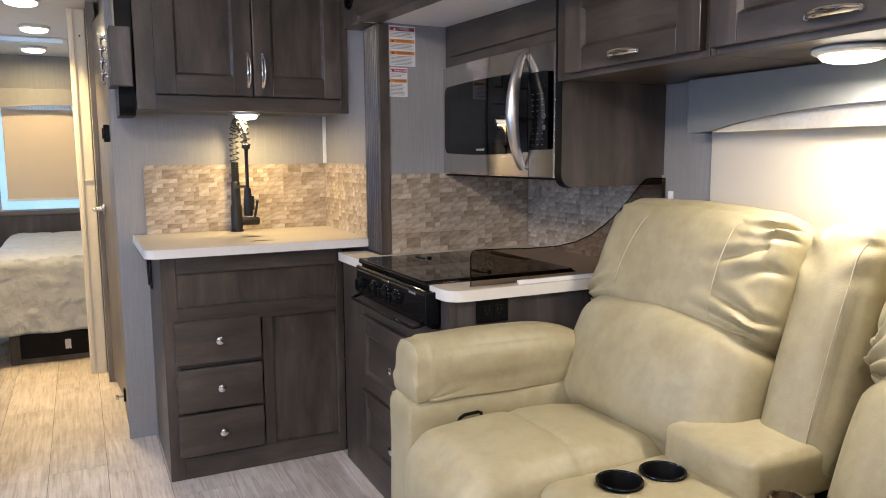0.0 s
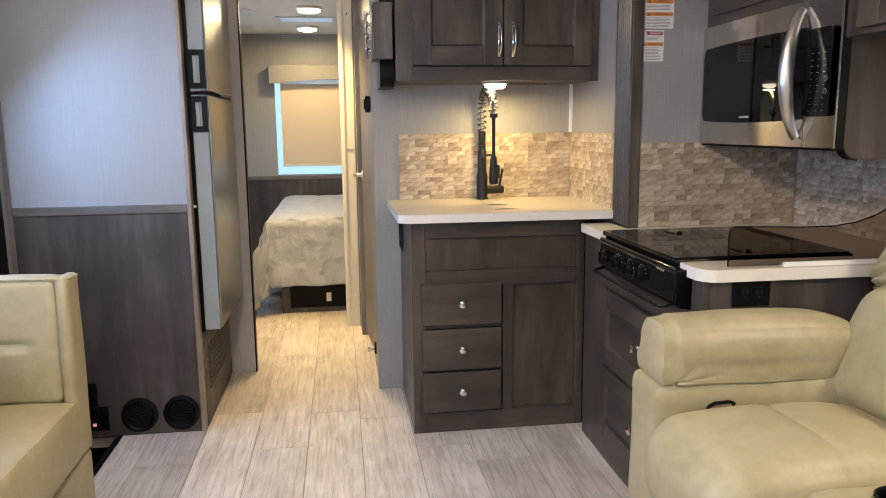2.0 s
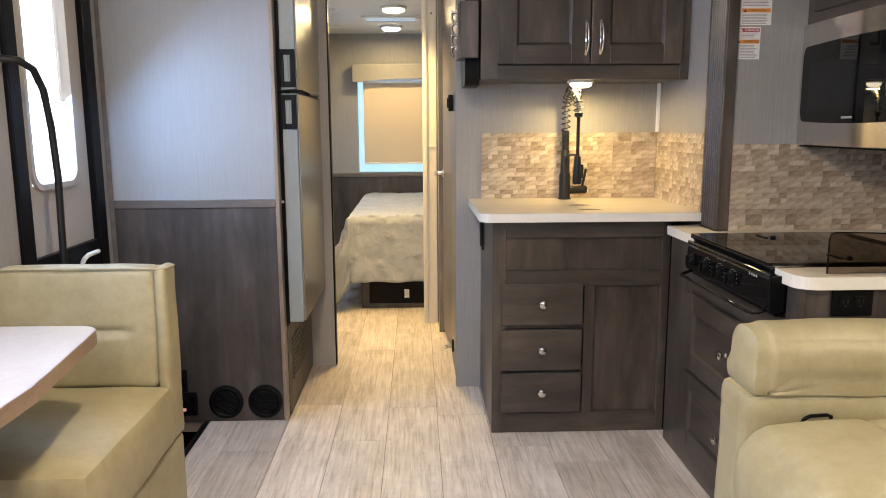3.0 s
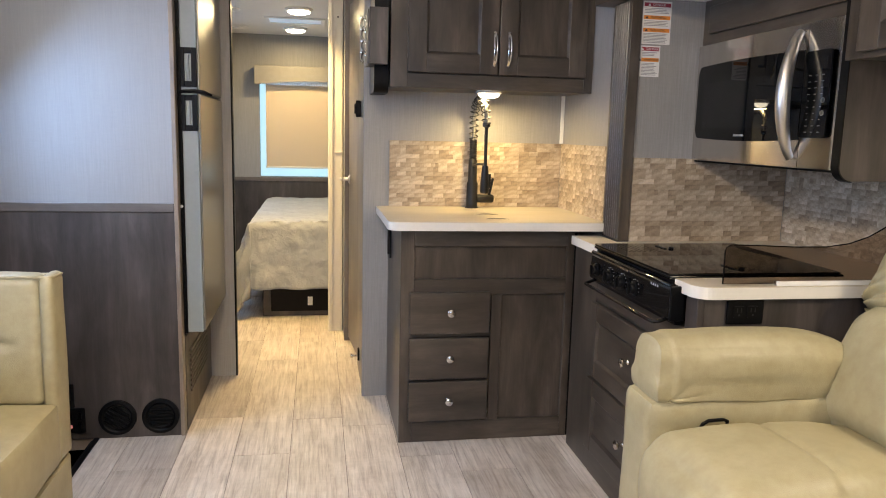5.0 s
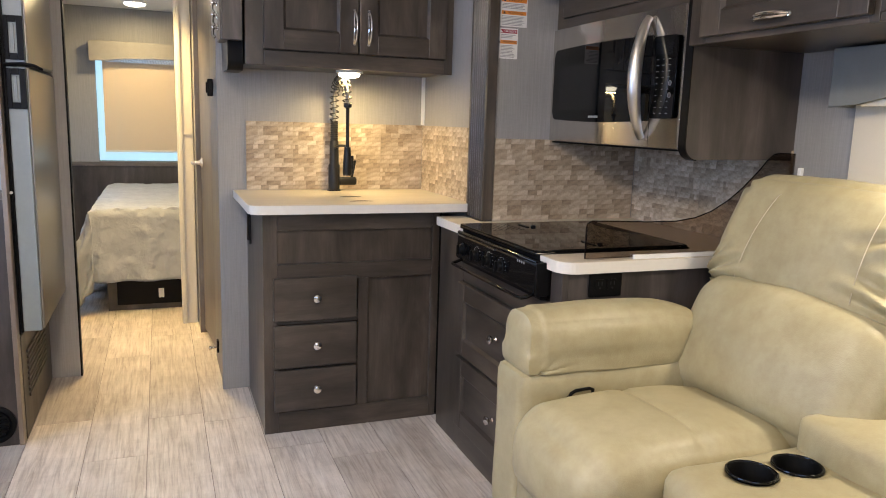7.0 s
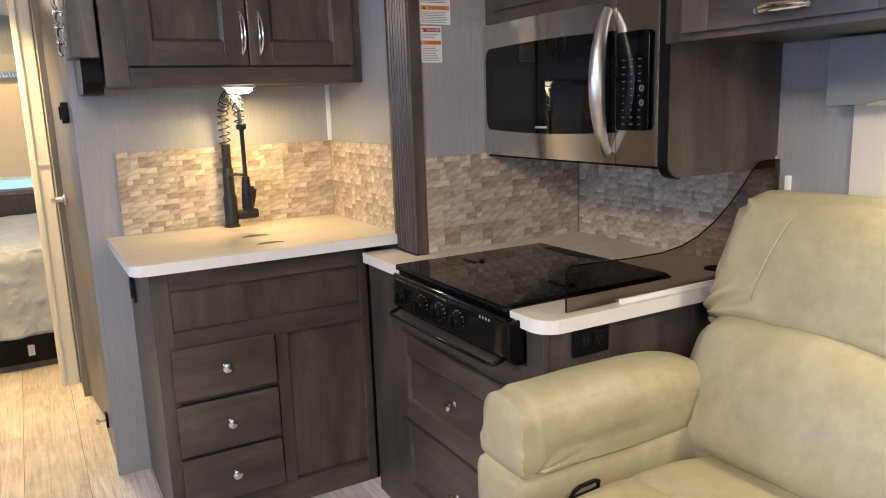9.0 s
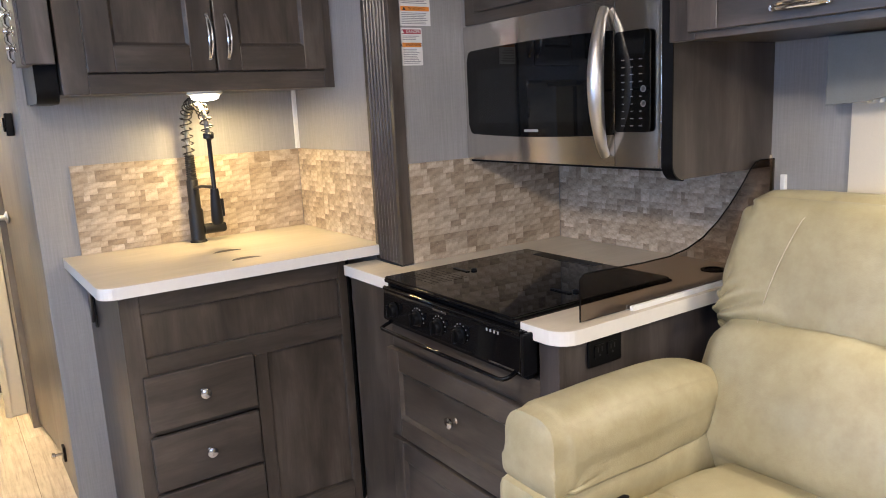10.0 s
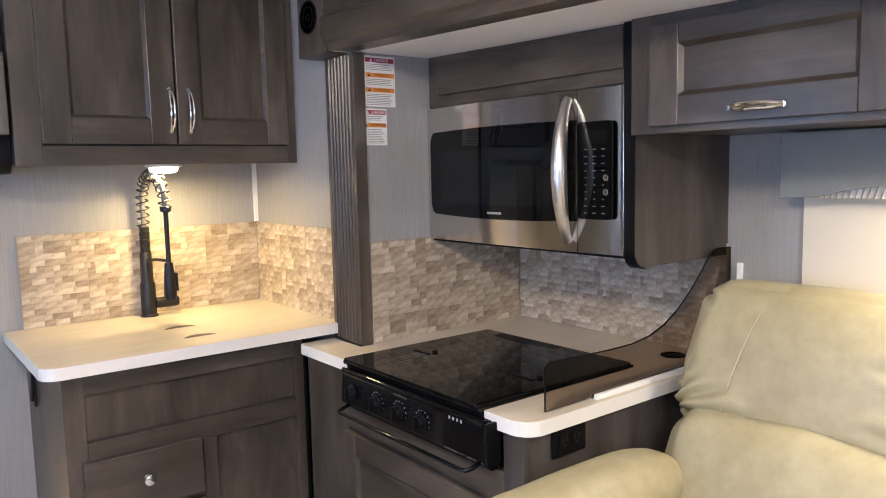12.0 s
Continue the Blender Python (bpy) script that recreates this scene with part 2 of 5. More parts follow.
TAN_EDGE = wood("tan_edge_strip", (2,), (0.20, 0.155, 0.12), (0.26, 0.205, 0.16), (0.31, 0.25, 0.2))
COUNTER = wood("pale_linen_laminate", (0, ), (0.50, 0.44, 0.345), (0.56, 0.495, 0.39), (0.61, 0.545, 0.44), (0.30, 0.42), 5.0, fine=0.05, cloudy=0.09)
COUNTER_EDGE = plain("white_laminate_edge", (0.72, 0.69, 0.63), 0.35, amount=0.04)
WALL = linen("grey_linen_wallcovering", (0.335, 0.328, 0.318), (0.255, 0.249, 0.241))
WALL_PLAIN = linen("pale_grey_wallboard", (0.335, 0.340, 0.348), (0.290, 0.294, 0.300))
CEILING = plain("ceiling_board", (0.78, 0.77, 0.75), 0.6, amount=0.03, grain=120)
STONE = stone("split_travertine")
GROUT = plain("tile_grout", (0.43, 0.36, 0.27), 0.85, amount=0.15)
FLOOR = planks("washed_oak_vinyl")
SUBFLOOR = plain("dark_joint", (0.22, 0.18, 0.15), 0.8)
LEATHER = leather("cream_leatherette", (0.420, 0.374, 0.234), (0.376, 0.331, 0.198), (0.320, 0.275, 0.155))
THREAD = plain("cream_thread", (0.50, 0.44, 0.32), 0.7)
CUP = plain("black_cup_plastic", (0.003, 0.003, 0.003), 0.5, amount=0.1, spec=0.08)
KEY_PRINT = plain("grey_key_print", (0.11, 0.11, 0.11), 0.5, amount=0.05, bumpy=0.0)
BLACK = plain("black_plastic", (0.004, 0.004, 0.0045), 0.40, amount=0.2, spec=0.12)
BLACK_GLOSS = sleek("black_gloss_enamel", (0.004, 0.004, 0.0044), 0.05, 0.4)
BLACK_GLASS = sleek("black_glass", (0.003, 0.0033, 0.0036), 0.012, 0.29)
SCREEN = sleek("dark_oven_screen", (0.007, 0.008, 0.009), 0.02, 0.36)
BLACK_METAL = plain("matt_black_metal", (0.010, 0.0095, 0.0095), 0.42, metal=0.0, amount=0.2, spec=0.35)
STEEL = brushed("brushed_steel", (0.66, 0.635, 0.60), 0.17, 1, 0.75)
FRIDGE_SKIN = brushed("fridge_steel", (0.46, 0.45, 0.43), 0.30, 2)
FRIDGE_SIDE = plain("fridge_door_edge", (0.29, 0.325, 0.33), 0.4, amount=0.05)
CHROME = plain("polished_nickel", (0.72, 0.70, 0.67), 0.14, metal=1.0, amount=0.05, bumpy=0.0)
SATIN = plain("satin_nickel", (0.62, 0.60, 0.57), 0.30, metal=1.0, grain=8.0, amount=0.04, bumpy=0.0)
SMOKED = glass("smoked_glass", (0.50, 0.42, 0.35))
HOSE = plain("grey_hose_braid", (0.14, 0.14, 0.14), 0.42, amount=0.3, grain=400)
CREAM_TRIM = plain("cream_trim", (0.78, 0.74, 0.65), 0.42, amount=0.04)
DOOR_SKIN = wood("taupe_door_print", (2,), (0.175, 0.152, 0.125), (0.215, 0.19, 0.16), (0.25, 0.225, 0.19), (0.3, 0.42))
WHITE_PLASTIC = plain("white_plastic", (0.78, 0.78, 0.76), 0.35, amount=0.03)
GREY_DOOR = plain("entry_door_skin", (0.40, 0.375, 0.345), 0.5, amount=0.06)
GREY_FABRIC = plain("grey_cornice_cloth", (0.27, 0.25, 0.215), 0.75, amount=0.1, grain=300)
GREY_CORNICE = plain("blue_grey_cornice_cloth", (0.175, 0.185, 0.185), 0.75, amount=0.08, grain=300)
SILVER_TRIM = plain("silver_cornice_lining", (0.62, 0.60, 0.56), 0.30, metal=0.7, amount=0.12, grain=90)
SHADE = shade_cloth("cream_shade_cloth", (0.80, 0.74, 0.62), 0.25)
SHADE_WARM = shade_cloth("tan_shade_cloth", (0.74, 0.60, 0.42), 0.12)
QUILT = quilt_cloth("grey_quilt")
MATTRESS = plain("mattress_tick", (0.6, 0.58, 0.54), 0.8)
TABLE_TOP = plain("pale_table_laminate", (0.55, 0.53, 0.52), 0.16, amount=0.06, bumpy=0.0)
LAMP_ON = glow("lit_diffuser", (1.0, 0.84, 0.58), 14.0)
# emission that stands in for daylight on the sheets outside
DAY_SHEET = glow("white_daylight_sheet", (0.90, 0.95, 1.0), 3.2)
DAY_EDGE = glow("blue_daylight_sheet", (0.56, 0.88, 1.0), 1.0)
SKY_VENT = glow("daylit_roof_vent", (0.16, 0.46, 0.80), 0.55)
PAPER = plain("label_paper", (0.74, 0.73, 0.71), 0.5, amount=0.03, bumpy=0.0)
RED = plain("label_red", (0.30, 0.03, 0.05), 0.5, bumpy=0.0)
ORANGE = plain("label_orange", (0.72, 0.25, 0.03), 0.5, bumpy=0.0)
SLOT = plain("socket_slot", (0.004, 0.004, 0.004), 0.6, bumpy=0.0)
INK = plain("label_ink", (0.28, 0.28, 0.29), 0.6, bumpy=0.0)
INK_DARK = plain("label_dark_ink", (0.03, 0.03, 0.03), 0.6, bumpy=0.0)
PRINT = plain("pale_print", (0.30, 0.30, 0.30), 0.5, bumpy=0.0)
BRONZE = plain("bronze_metal", (0.42, 0.36, 0.28), 0.28, metal=1.0, bumpy=0.0)


# ---- mesh helpers ----
def mesh_of(name, bm, material, smooth=False):
    me = bpy.data.meshes.new(name)
    bmesh.ops.recalc_face_normals(bm, faces=bm.faces)
    bm.to_mesh(me)
    bm.free()
    for mat in material if isinstance(material, (list, tuple)) else [material]:
        me.materials.append(mat)
    if smooth:
        me.shade_smooth()
        me.set_sharp_from_angle(angle=radians(38))
    return me


def thing(name, base, label, category, group="", kind=""):
    ob = new(name)
    ob.empty_display_size = 0.05
    ob.location = base
    return tagged(ob, label, category, group, kind)


def root_place(ob):
    p = Vector(ob.location)
    while ob.parent:
        ob = ob.parent
        p = p + Vector(ob.location)
    return p


def part(name, bm, material, parent, label="", smooth=False):
    """Links a bmesh, built in world metres, as one mesh object under a thing or a part."""
    bmesh.ops.translate(bm, verts=bm.verts, vec=-root_place(parent))
    ob = new(name, mesh_of(name, bm, material, smooth))
    ob.parent = parent
    if label:
        ob["label"] = label
    return ob


def solid(name, bm, material, label, category, kind="", smooth=False, group=""):
    """A thing or piece of the setting that is one mesh, its origin at the middle of its base."""
    zs = [v.co.z for v in bm.verts]
    xs = [v.co.x for v in bm.verts]
    ys = [v.co.y for v in bm.verts]
    base = Vector(((min(xs) + max(xs)) / 2, (min(ys) + max(ys)) / 2, min(zs)))
    bmesh.ops.translate(bm, verts=bm.verts, vec=-base)
    ob = new(name, mesh_of(name, bm, material, smooth))
    ob.location = base
    return tagged(ob, label, category, group, kind)


def box(x0, x1, y0, y1, z0, z1, bevel=0.0, bm=None, seg=2):
    bm = bm or bmesh.new()
    mat = Matrix.LocRotScale(((x0 + x1) / 2, (y0 + y1) / 2, (z0 + z1) / 2), None, (abs(x1 - x0), abs(y1 - y0), abs(z1 - z0)))
    vs = bmesh.ops.create_cube(bm, size=1, matrix=mat)["verts"]
    if bevel:
        es = list({e for v in vs for e in v.link_edges})
        bmesh.ops.bevel(bm, geom=es, offset=bevel, segments=seg, affect="EDGES", profile=0.5)
    return bm


def tube(points, radius, bm=None, sides=10, cap=True):
    """A round bar along points; radius is one number or one a point."""
    bm = bm or bmesh.new()
    pts = [Vector(p) for p in points]
    rings, up = [], None
    for i, p in enumerate(pts):
        d = (pts[min(i + 1, len(pts) - 1)] - pts[max(i - 1, 0)]).normalized()
        if up is None:
            up = Vector((0, 0, 1)) if abs(d.z) < 0.9 else Vector((1, 0, 0))
        side = d.cross(up).normalized()
        up = side.cross(d).normalized()
        r = radius[i] if isinstance(radius, (list, tuple)) else radius
        rings.append([bm.verts.new(p + side * (r * math.cos(a)) + up * (r * math.sin(a))) for a in [2 * math.pi * k / sides for k in range(sides)]])
    for a, b in zip(rings, rings[1:]):
        for k in range(sides):
            bm.faces.new((a[k], a[(k + 1) % sides], b[(k + 1) % sides], b[k]))
    if cap:
        bm.faces.new(rings[0])
        bm.faces.new(rings[-1])
    return bm


def lathe(profile, centre, axis="z", sides=24, bm=None):
    """Turns (radius, height) pairs round an axis through centre; flips gives the way of height."""
    bm = bm or bmesh.new()
    way = {"z": ((1, 0, 0), (0, 1, 0), (0, 0, 1)), "-z": ((1, 0, 0), (0, 1, 0), (0, 0, -1)), "-x": ((0, 1, 0), (0, 0, 1), (-1, 0, 0)),
           "x": ((0, 1, 0), (0, 0, 1), (1, 0, 0)), "-y": ((1, 0, 0), (0, 0, 1), (0, -1, 0)), "y": ((1, 0, 0), (0, 0, 1), (0, 1, 0))}[axis]
    u, v, w = (Vector(a) for a in way)
    c = Vector(centre)
    rings = []
    for r, h in profile:
        r = max(r, 0.0003)
        rings.append([bm.verts.new(c + u * (r * math.cos(t)) + v * (r * math.sin(t)) + w * h) for t in [2 * math.pi * k / sides for k in range(sides)]])
    for a, b in zip(rings, rings[1:]):
        for k in range(sides):
            bm.faces.new((a[k], a[(k + 1) % sides], b[(k + 1) % sides], b[k]))
    bm.faces.new(rings[0])
    bm.faces.new(rings[-1])
    return bm


def prism(outline, axis, lo, hi, bevel=0.0, bm=None):
    """A flat outline of (a, b) pairs pushed from lo to hi along an axis: x takes (y, z), y takes (x, z), z takes (x, y)."""
    bm = bm or bmesh.new()

    def at(a, b, c):
        return {"x": (c, a, b), "y": (a, c, b), "z": (a, b, c)}[axis]
    low = [bm.verts.new(at(a, b, lo)) for a, b in outline]
    high = [bm.verts.new(at(a, b, hi)) for a, b in outline]
    k = len(outline)
    for i in range(k):
        bm.faces.new((low[i], low[(i + 1) % k], high[(i + 1) % k], high[i]))
    f1, f2 = bm.faces.new(low), bm.faces.new(high)
    if bevel:
        bmesh.ops.bevel(bm, geom=list(set(f1.edges) | set(f2.edges)), offset=bevel, segments=2, affect="EDGES", profile=0.5)
    return bm


def arc(cx, cy, r, a0, a1, n=8):
    return [(cx + r * math.cos(radians(a0 + (a1 - a0) * i / n)), cy + r * math.sin(radians(a0 + (a1 - a0) * i / n))) for i in range(n + 1)]


def round_rect(a0, a1, b0, b1, r, n=5):
    return arc(a1 - r, b0 + r, r, -90, 0, n) + arc(a1 - r, b1 - r, r, 0, 90, n) + arc(a0 + r, b1 - r, r, 90, 180, n) + arc(a0 + r, b0 + r, r, 180, 270, n)


def cushion(size, radius, cells, warp):
    """A padded block: a rounded box of that size about the origin, each point then put through warp(p, unit)."""
    bm = bmesh.new()
    half = Vector(size) / 2
    nx, ny, nz = cells
    keys = {}

    def vert(u, v, w):
        k = (round(u, 5), round(v, 5), round(w, 5))
        if k not in keys:
            p = Vector((u * half.x, v * half.y, w * half.z))
            core = Vector([max(-h + radius, min(h - radius, c)) for c, h in zip(p, half)])
            d = p - core
            if d.length > 1e-9:
                p = core + d.normalized() * min(radius, d.length if d.length < radius * 0.2 else radius)
            keys[k] = bm.verts.new(warp(p, (u, v, w)))
        return keys[k]

    def steps(n):
        return [math.sin(math.pi / 2 * (2 * i / n - 1)) * 0.35 + (2 * i / n - 1) * 0.65 for i in range(n + 1)]
    X, Y, Z = steps(nx), steps(ny), steps(nz)
    for s in (-1, 1):
        for i in range(ny):
            for j in range(nz):
                bm.faces.new([vert(s, Y[a], Z[b]) for a, b in ((i, j), (i + 1, j), (i + 1, j + 1), (i, j + 1))])
        for i in range(nx):
            for j in range(nz):
                bm.faces.new([vert(X[a], s, Z[b]) for a, b in ((i, j), (i + 1, j), (i + 1, j + 1), (i, j + 1))])
            for j in range(ny):
                bm.faces.new([vert(X[a], Y[b], s) for a, b in ((i, j), (i + 1, j), (i + 1, j + 1), (i, j + 1))])
    return bm


def lump(p, scale, amount):
    return noise.noise(Vector(p) * scale) * amount


def words(name, text, size, material, parent, m):
    """Lettering in the built-in font as a mesh."""
    curve = bpy.data.curves.new(name, "FONT")
    curve.body, curve.size, curve.align_x, curve.align_y = text, size, "CENTER", "CENTER"
    tmp = bpy.data.objects.new(name, curve)
    me = bpy.data.meshes.new_from_object(tmp)
    bpy.data.objects.remove(tmp)
    me.materials.clear()
    me.materials.append(material)
    ob = new(name, me)
    ob.parent = parent
    ob.matrix_basis = Matrix.Translation(-root_place(parent)) @ m
    return ob


def frame_door(name, axis, at, a0, a1, z0, z1, parent, rail=0.062, thick=0.019, low=None, high=None):
    """A shaker front: a sunk panel that carries two stiles and two rails. axis 'y': lies in x-z facing -y; 'x': lies in y-z facing -x."""
    low, high = low or rail, high or rail
    f, b = -thick, 0.0

    def blk(p0, p1, q0, q1, t0, t1, bev):
        return box(p0, p1, at + t0, at + t1, q0, q1, bev) if axis == "y" else box(at + t0, at + t1, p0, p1, q0, q1, bev)
    tall = (z1 - z0) > (a1 - a0) * 0.8
    panel = part(name, blk(a0 + rail - 0.004, a1 - rail + 0.004, z0 + low - 0.004, z1 - high + 0.004, f + 0.010, b - 0.003, 0), WOOD_V if tall else WOOD_H, parent)
    for p0, p1 in ((a0, a0 + rail), (a1 - rail, a1)):
        part("stile", blk(p0, p1, z0, z1, f, b, 0.0025), WOOD_V, panel)
    for q0, q1 in ((z0, z0 + low), (z1 - high, z1)):
        part("rail", blk(a0 + rail, a1 - rail, q0, q1, f + 0.0005, b, 0.002), WOOD_H, panel)
    # sloped bead round the sunk panel
    bm = bmesh.new()
    rings = []
    for inset, depth in ((0.0, f + 0.0012), (0.009, f + 0.0098)):
        p0, p1, q0, q1 = a0 + rail + inset, a1 - rail - inset, z0 + low + inset, z1 - high - inset
        rings.append([bm.verts.new((p, at + depth, q) if axis == "y" else (at + depth, p, q)) for p, q in ((p0, q0), (p1, q0), (p1, q1), (p0, q1))])
    for i in range(4):
        j = (i + 1) % 4
        bm.faces.new((rings[0][i], rings[0][j], rings[1][j], rings[1][i]))
    bmesh.ops.recalc_face_normals(bm, faces=bm.faces)
    part("bead", bm, WOOD_H, panel)
    return panel


def bow_handle(parent, axis, at, a, z, length, upright):
    """A double-bar bowed pull."""
    bm = bmesh.new()
    n = 12
    for off in (-0.005, 0.005):
        pts = []
        for i in range(n + 1):
            s = i / n - 0.5
            out = 0.028 * (1 - (2 * s) ** 2) ** 0.7 + 0.002
            taper = off * (1 - abs(2 * s) ** 3 * 0.7)
            u, w = (taper, s * length) if upright else (s * length, taper)
            pts.append((a + u, at - out, z + w) if axis == "y" else (at - out, a + u, z + w))
        tube(pts, 0.0042, bm, 8)
    for s in (-0.5, 0.5):
        u, w = (0, s * length) if upright else (s * length, 0)
        c = (a + u, at, z + w) if axis == "y" else (at, a + u, z + w)
        lathe(((0.008, 0), (0.008, 0.004), (0.006, 0.007)), c, "-" + axis, 12, bm)
    return part("handle", bm, CHROME, parent, "bright nickel double-bar handle", True)


def round_knob(parent, axis, at, a, z):
    c = (a, at, z) if axis == "y" else (at, a, z)
    bm = lathe(((0.009, 0), (0.006, 0.004), (0.006, 0.012), (0.013, 0.017), (0.0165, 0.022), (0.0155, 0.026), (0.010, 0.029), (0.0, 0.030)), c, "-" + axis, 20)
    return part("knob", bm, CHROME, parent, "round bright nickel knob", True)


# ---- the large structure ----
CEIL = 2.08


def wall(name, blocks, label, material=WALL):
    bm = bmesh.new()
    for b in blocks:
        box(*b, 0.0, bm)
    return solid(name, bm, material, label, "wall", "structure")


# the bedroom opening at y 5.6 to 6.5 is added, for that cool light
wall("wall_left", [(-1.20, -1.12, -1.3, 0.9, 0, CEIL), (-1.20, -1.12, 0.9, 1.8, 0, 1.03), (-1.20, -1.12, 0.9, 1.8, 1.62, CEIL),
                   (-1.20, -1.12, 1.8, 2.60, -0.2, CEIL), (-1.20, -1.12, 2.60, 3.26, 1.96, CEIL), (-1.20, -1.12, 3.26, 5.6, -0.2, CEIL), (-1.20, -1.12, 6.5, 7.1, 0, CEIL), (-1.20, -1.12, 5.6, 6.5, 0, 0.95), (-1.20, -1.12, 5.6, 6.5, 1.55, CEIL)],
     "outer wall in pale grey linen wallcovering")
wall("wall_rear", [(-1.20, -0.392, 7.10, 7.18, 0, CEIL), (0.60, 1.33, 7.10, 7.18, 0, CEIL), (-0.392, 0.60, 7.10, 7.18, 0, 0.842), (-0.392, 0.60, 7.10, 7.18, 1.66, CEIL)],
     "bedroom rear wall in beige grey wallcovering round a window")
wall("wall_sink", [(0.32, 1.33, 3.69, 3.74, 0, CEIL)], "grey linen wall behind the sink")
wall("wall_right", [(1.265, 1.33, 3.08, 3.69, 0, CEIL), (1.265, 1.33, -1.3, 0.30, 0, CEIL), (1.25, 1.33, 3.74, 7.10, 0, CEIL)], "grey linen wall beside the sink")
wall("wall_hall", [(0.325, 0.365, 3.74, 4.20, 0, CEIL), (0.335, 0.375, 4.20, 4.90, 1.98, CEIL), (0.27, 0.31, 4.66, 4.90, 0, CEIL)], "taupe hallway wall panel", DOOR_SKIN)
wall("wall_bedroom", [(0.265, 1.25, 4.90, 4.94, 0, CEIL)], "wall between bath and bedroom")
wall("wall_slide_end", [(1.285, 1.99, 2.925, 2.97, 0, 1.83)], "slide-out end wall in blue-grey linen wallcovering")
wall("wall_slide_front", [(1.265, 1.99, 0.25, 0.30, 0, 1.83)], "slide-out front end wall")
wall("wall_slide_back", [(1.935, 1.99, 0.30, 0.75, 0, 1.83), (1.935, 1.99, 1.86, 2.925, 0, 1.83), (1.935, 1.99, 0.75, 1.86, 0, 0.80), (1.935, 1.99, 0.75, 1.86, 1.42, 1.83)],
     "slide-out outer wall in grey linen wallcovering")
wall("wall_front", [(-1.20, -0.95, -1.38, -1.3, 0, CEIL), (0.95, 1.33, -1.38, -1.3, 0, CEIL), (-0.95, 0.95, -1.38, -1.3, 0, 1.0), (-0.95, 0.95, -1.38, -1.3, 1.9, CEIL)], "front wall round the windscreen")
solid("ceiling", box(-1.20, 1.33, -1.38, 7.18, CEIL, CEIL + 0.05), CEILING, "smooth off-white ceiling panel", "ceiling", "structure")
bm = box(1.20, 1.99, 0.27, 2.96, 1.767, 1.83)
bmesh.ops.rotate(bm, verts=bm.verts, cent=(1.5, 3.0, 1.767), matrix=Matrix.Rotation(radians(1.5), 3, "X"))
solid("ceiling_slide", bm, CEILING, "smooth pale slide-out ceiling", "ceiling", "structure")


def door_pane(name, x, y0, y1, z0, z1):
    ob = solid(name, box(x - 0.003, x + 0.003, y0, y1, z0, z1), GLASS_CLEAR, "clear window pane", "window", "structure")
    ob.visible_shadow = False
    return ob


GLASS_CLEAR = glass("clear_glass", (0.98, 0.99, 1.0))
door_pane("window_1", -1.16, 0.9, 1.8, 1.03, 1.62)
# unseen bedroom side window, added with its opening
door_pane("window_added", -1.16, 5.6, 6.5, 0.95, 1.55)
pane = solid("window_2", box(-0.95, 0.95, -1.345, -1.339, 1.0, 1.9), GLASS_CLEAR, "wide clear windscreen", "window", "structure")
pane.visible_shadow = False

# rear bedroom window: pane, daylit distance outside, trim
pane = solid("window_3", box(-0.392, 0.60, 7.135, 7.141, 0.842, 1.66), GLASS_CLEAR, "bedroom window pane behind the blind", "window", "structure")
pane.visible_shadow = False
# glowing sheets added outside in place of the daylit distance
solid("backdrop_1", box(-0.9, 1.1, 7.50, 7.51, 0.5, 2.1), DAY_EDGE, "pale blue daylight outside the bedroom window", "backdrop", "structure")
solid("backdrop_2", box(-1.26, -1.25, 2.3, 3.8, 0.6, 2.2), DAY_SHEET, "white daylight outside the entry door", "backdrop", "structure")

# step well by the entry door
bm = box(-1.20, -0.78, 2.58, 3.316, -0.24, -0.20)
box(-0.80, -0.78, 2.58, 3.316, -0.20, -0.012, 0, bm)
box(-1.20, -0.78, 2.56, 2.58, -0.20, -0.012, 0, bm)
solid("step_well", bm, BLACK, "black ribbed step well inside the entry door", "step", "structure")

# rubber-edged nosing round the well
solid("trim_step", box(-0.785, -0.765, 2.58, 3.312, -0.02, 0.004, 0.003), BLACK, "black rubber nosing along the step well", "trim", "structure")

# wood wainscot and rail on the fridge partition
solid("wall_partition", box(-1.12, -0.445, 3.318, 3.345, 0, CEIL), WALL_PLAIN, "fridge-side partition in pale linen wallcovering", "wall", "structure")
solid("wainscot_partition", box(-1.12, -0.445, 3.308, 3.317, 0.0, 0.925, 0.001), PANEL_V, "dark grey wood-print wainscot on the partition", "panel", "structure")
solid("trim_rail", box(-1.12, -0.445, 3.302, 3.317, 0.926, 0.960, 0.003), RAIL_H, "flat brown rail over the wainscot", "trim", "structure")
solid("trim_partition_edge", box(-0.4445, -0.428, 3.300, 3.35, 0, CEIL, 0.002), TAN_EDGE, "tan wood edge strip on the partition", "trim", "structure")
solid("trim_partition_corner", box(-1.119, -1.10, 3.298, 3.3015, 0, 1.93, 0.001), RAIL_H, "brown corner strip by the entry door", "trim", "structure")

# grey panel past the fridge and the bedroom wainscot
solid("wall_closet", box(-1.12, -0.304, 4.06, 4.095, 0, CEIL), linen("grey_panel_print", (0.40, 0.385, 0.36), (0.32, 0.305, 0.285)), "grey closet end panel beside the fridge", "wall", "structure")
solid("trim_closet_edge", box(-0.3035, -0.296, 4.056, 4.099, 0, CEIL, 0.001), BLACK, "thin black edge strip on the closet panel", "trim", "structure")
solid("wainscot_bedroom", box(-1.12, 1.25, 7.088, 7.099, 0, 0.80, 0.001), PANEL_V, "dark wood-print wainscot on the bedroom wall", "panel", "structure")
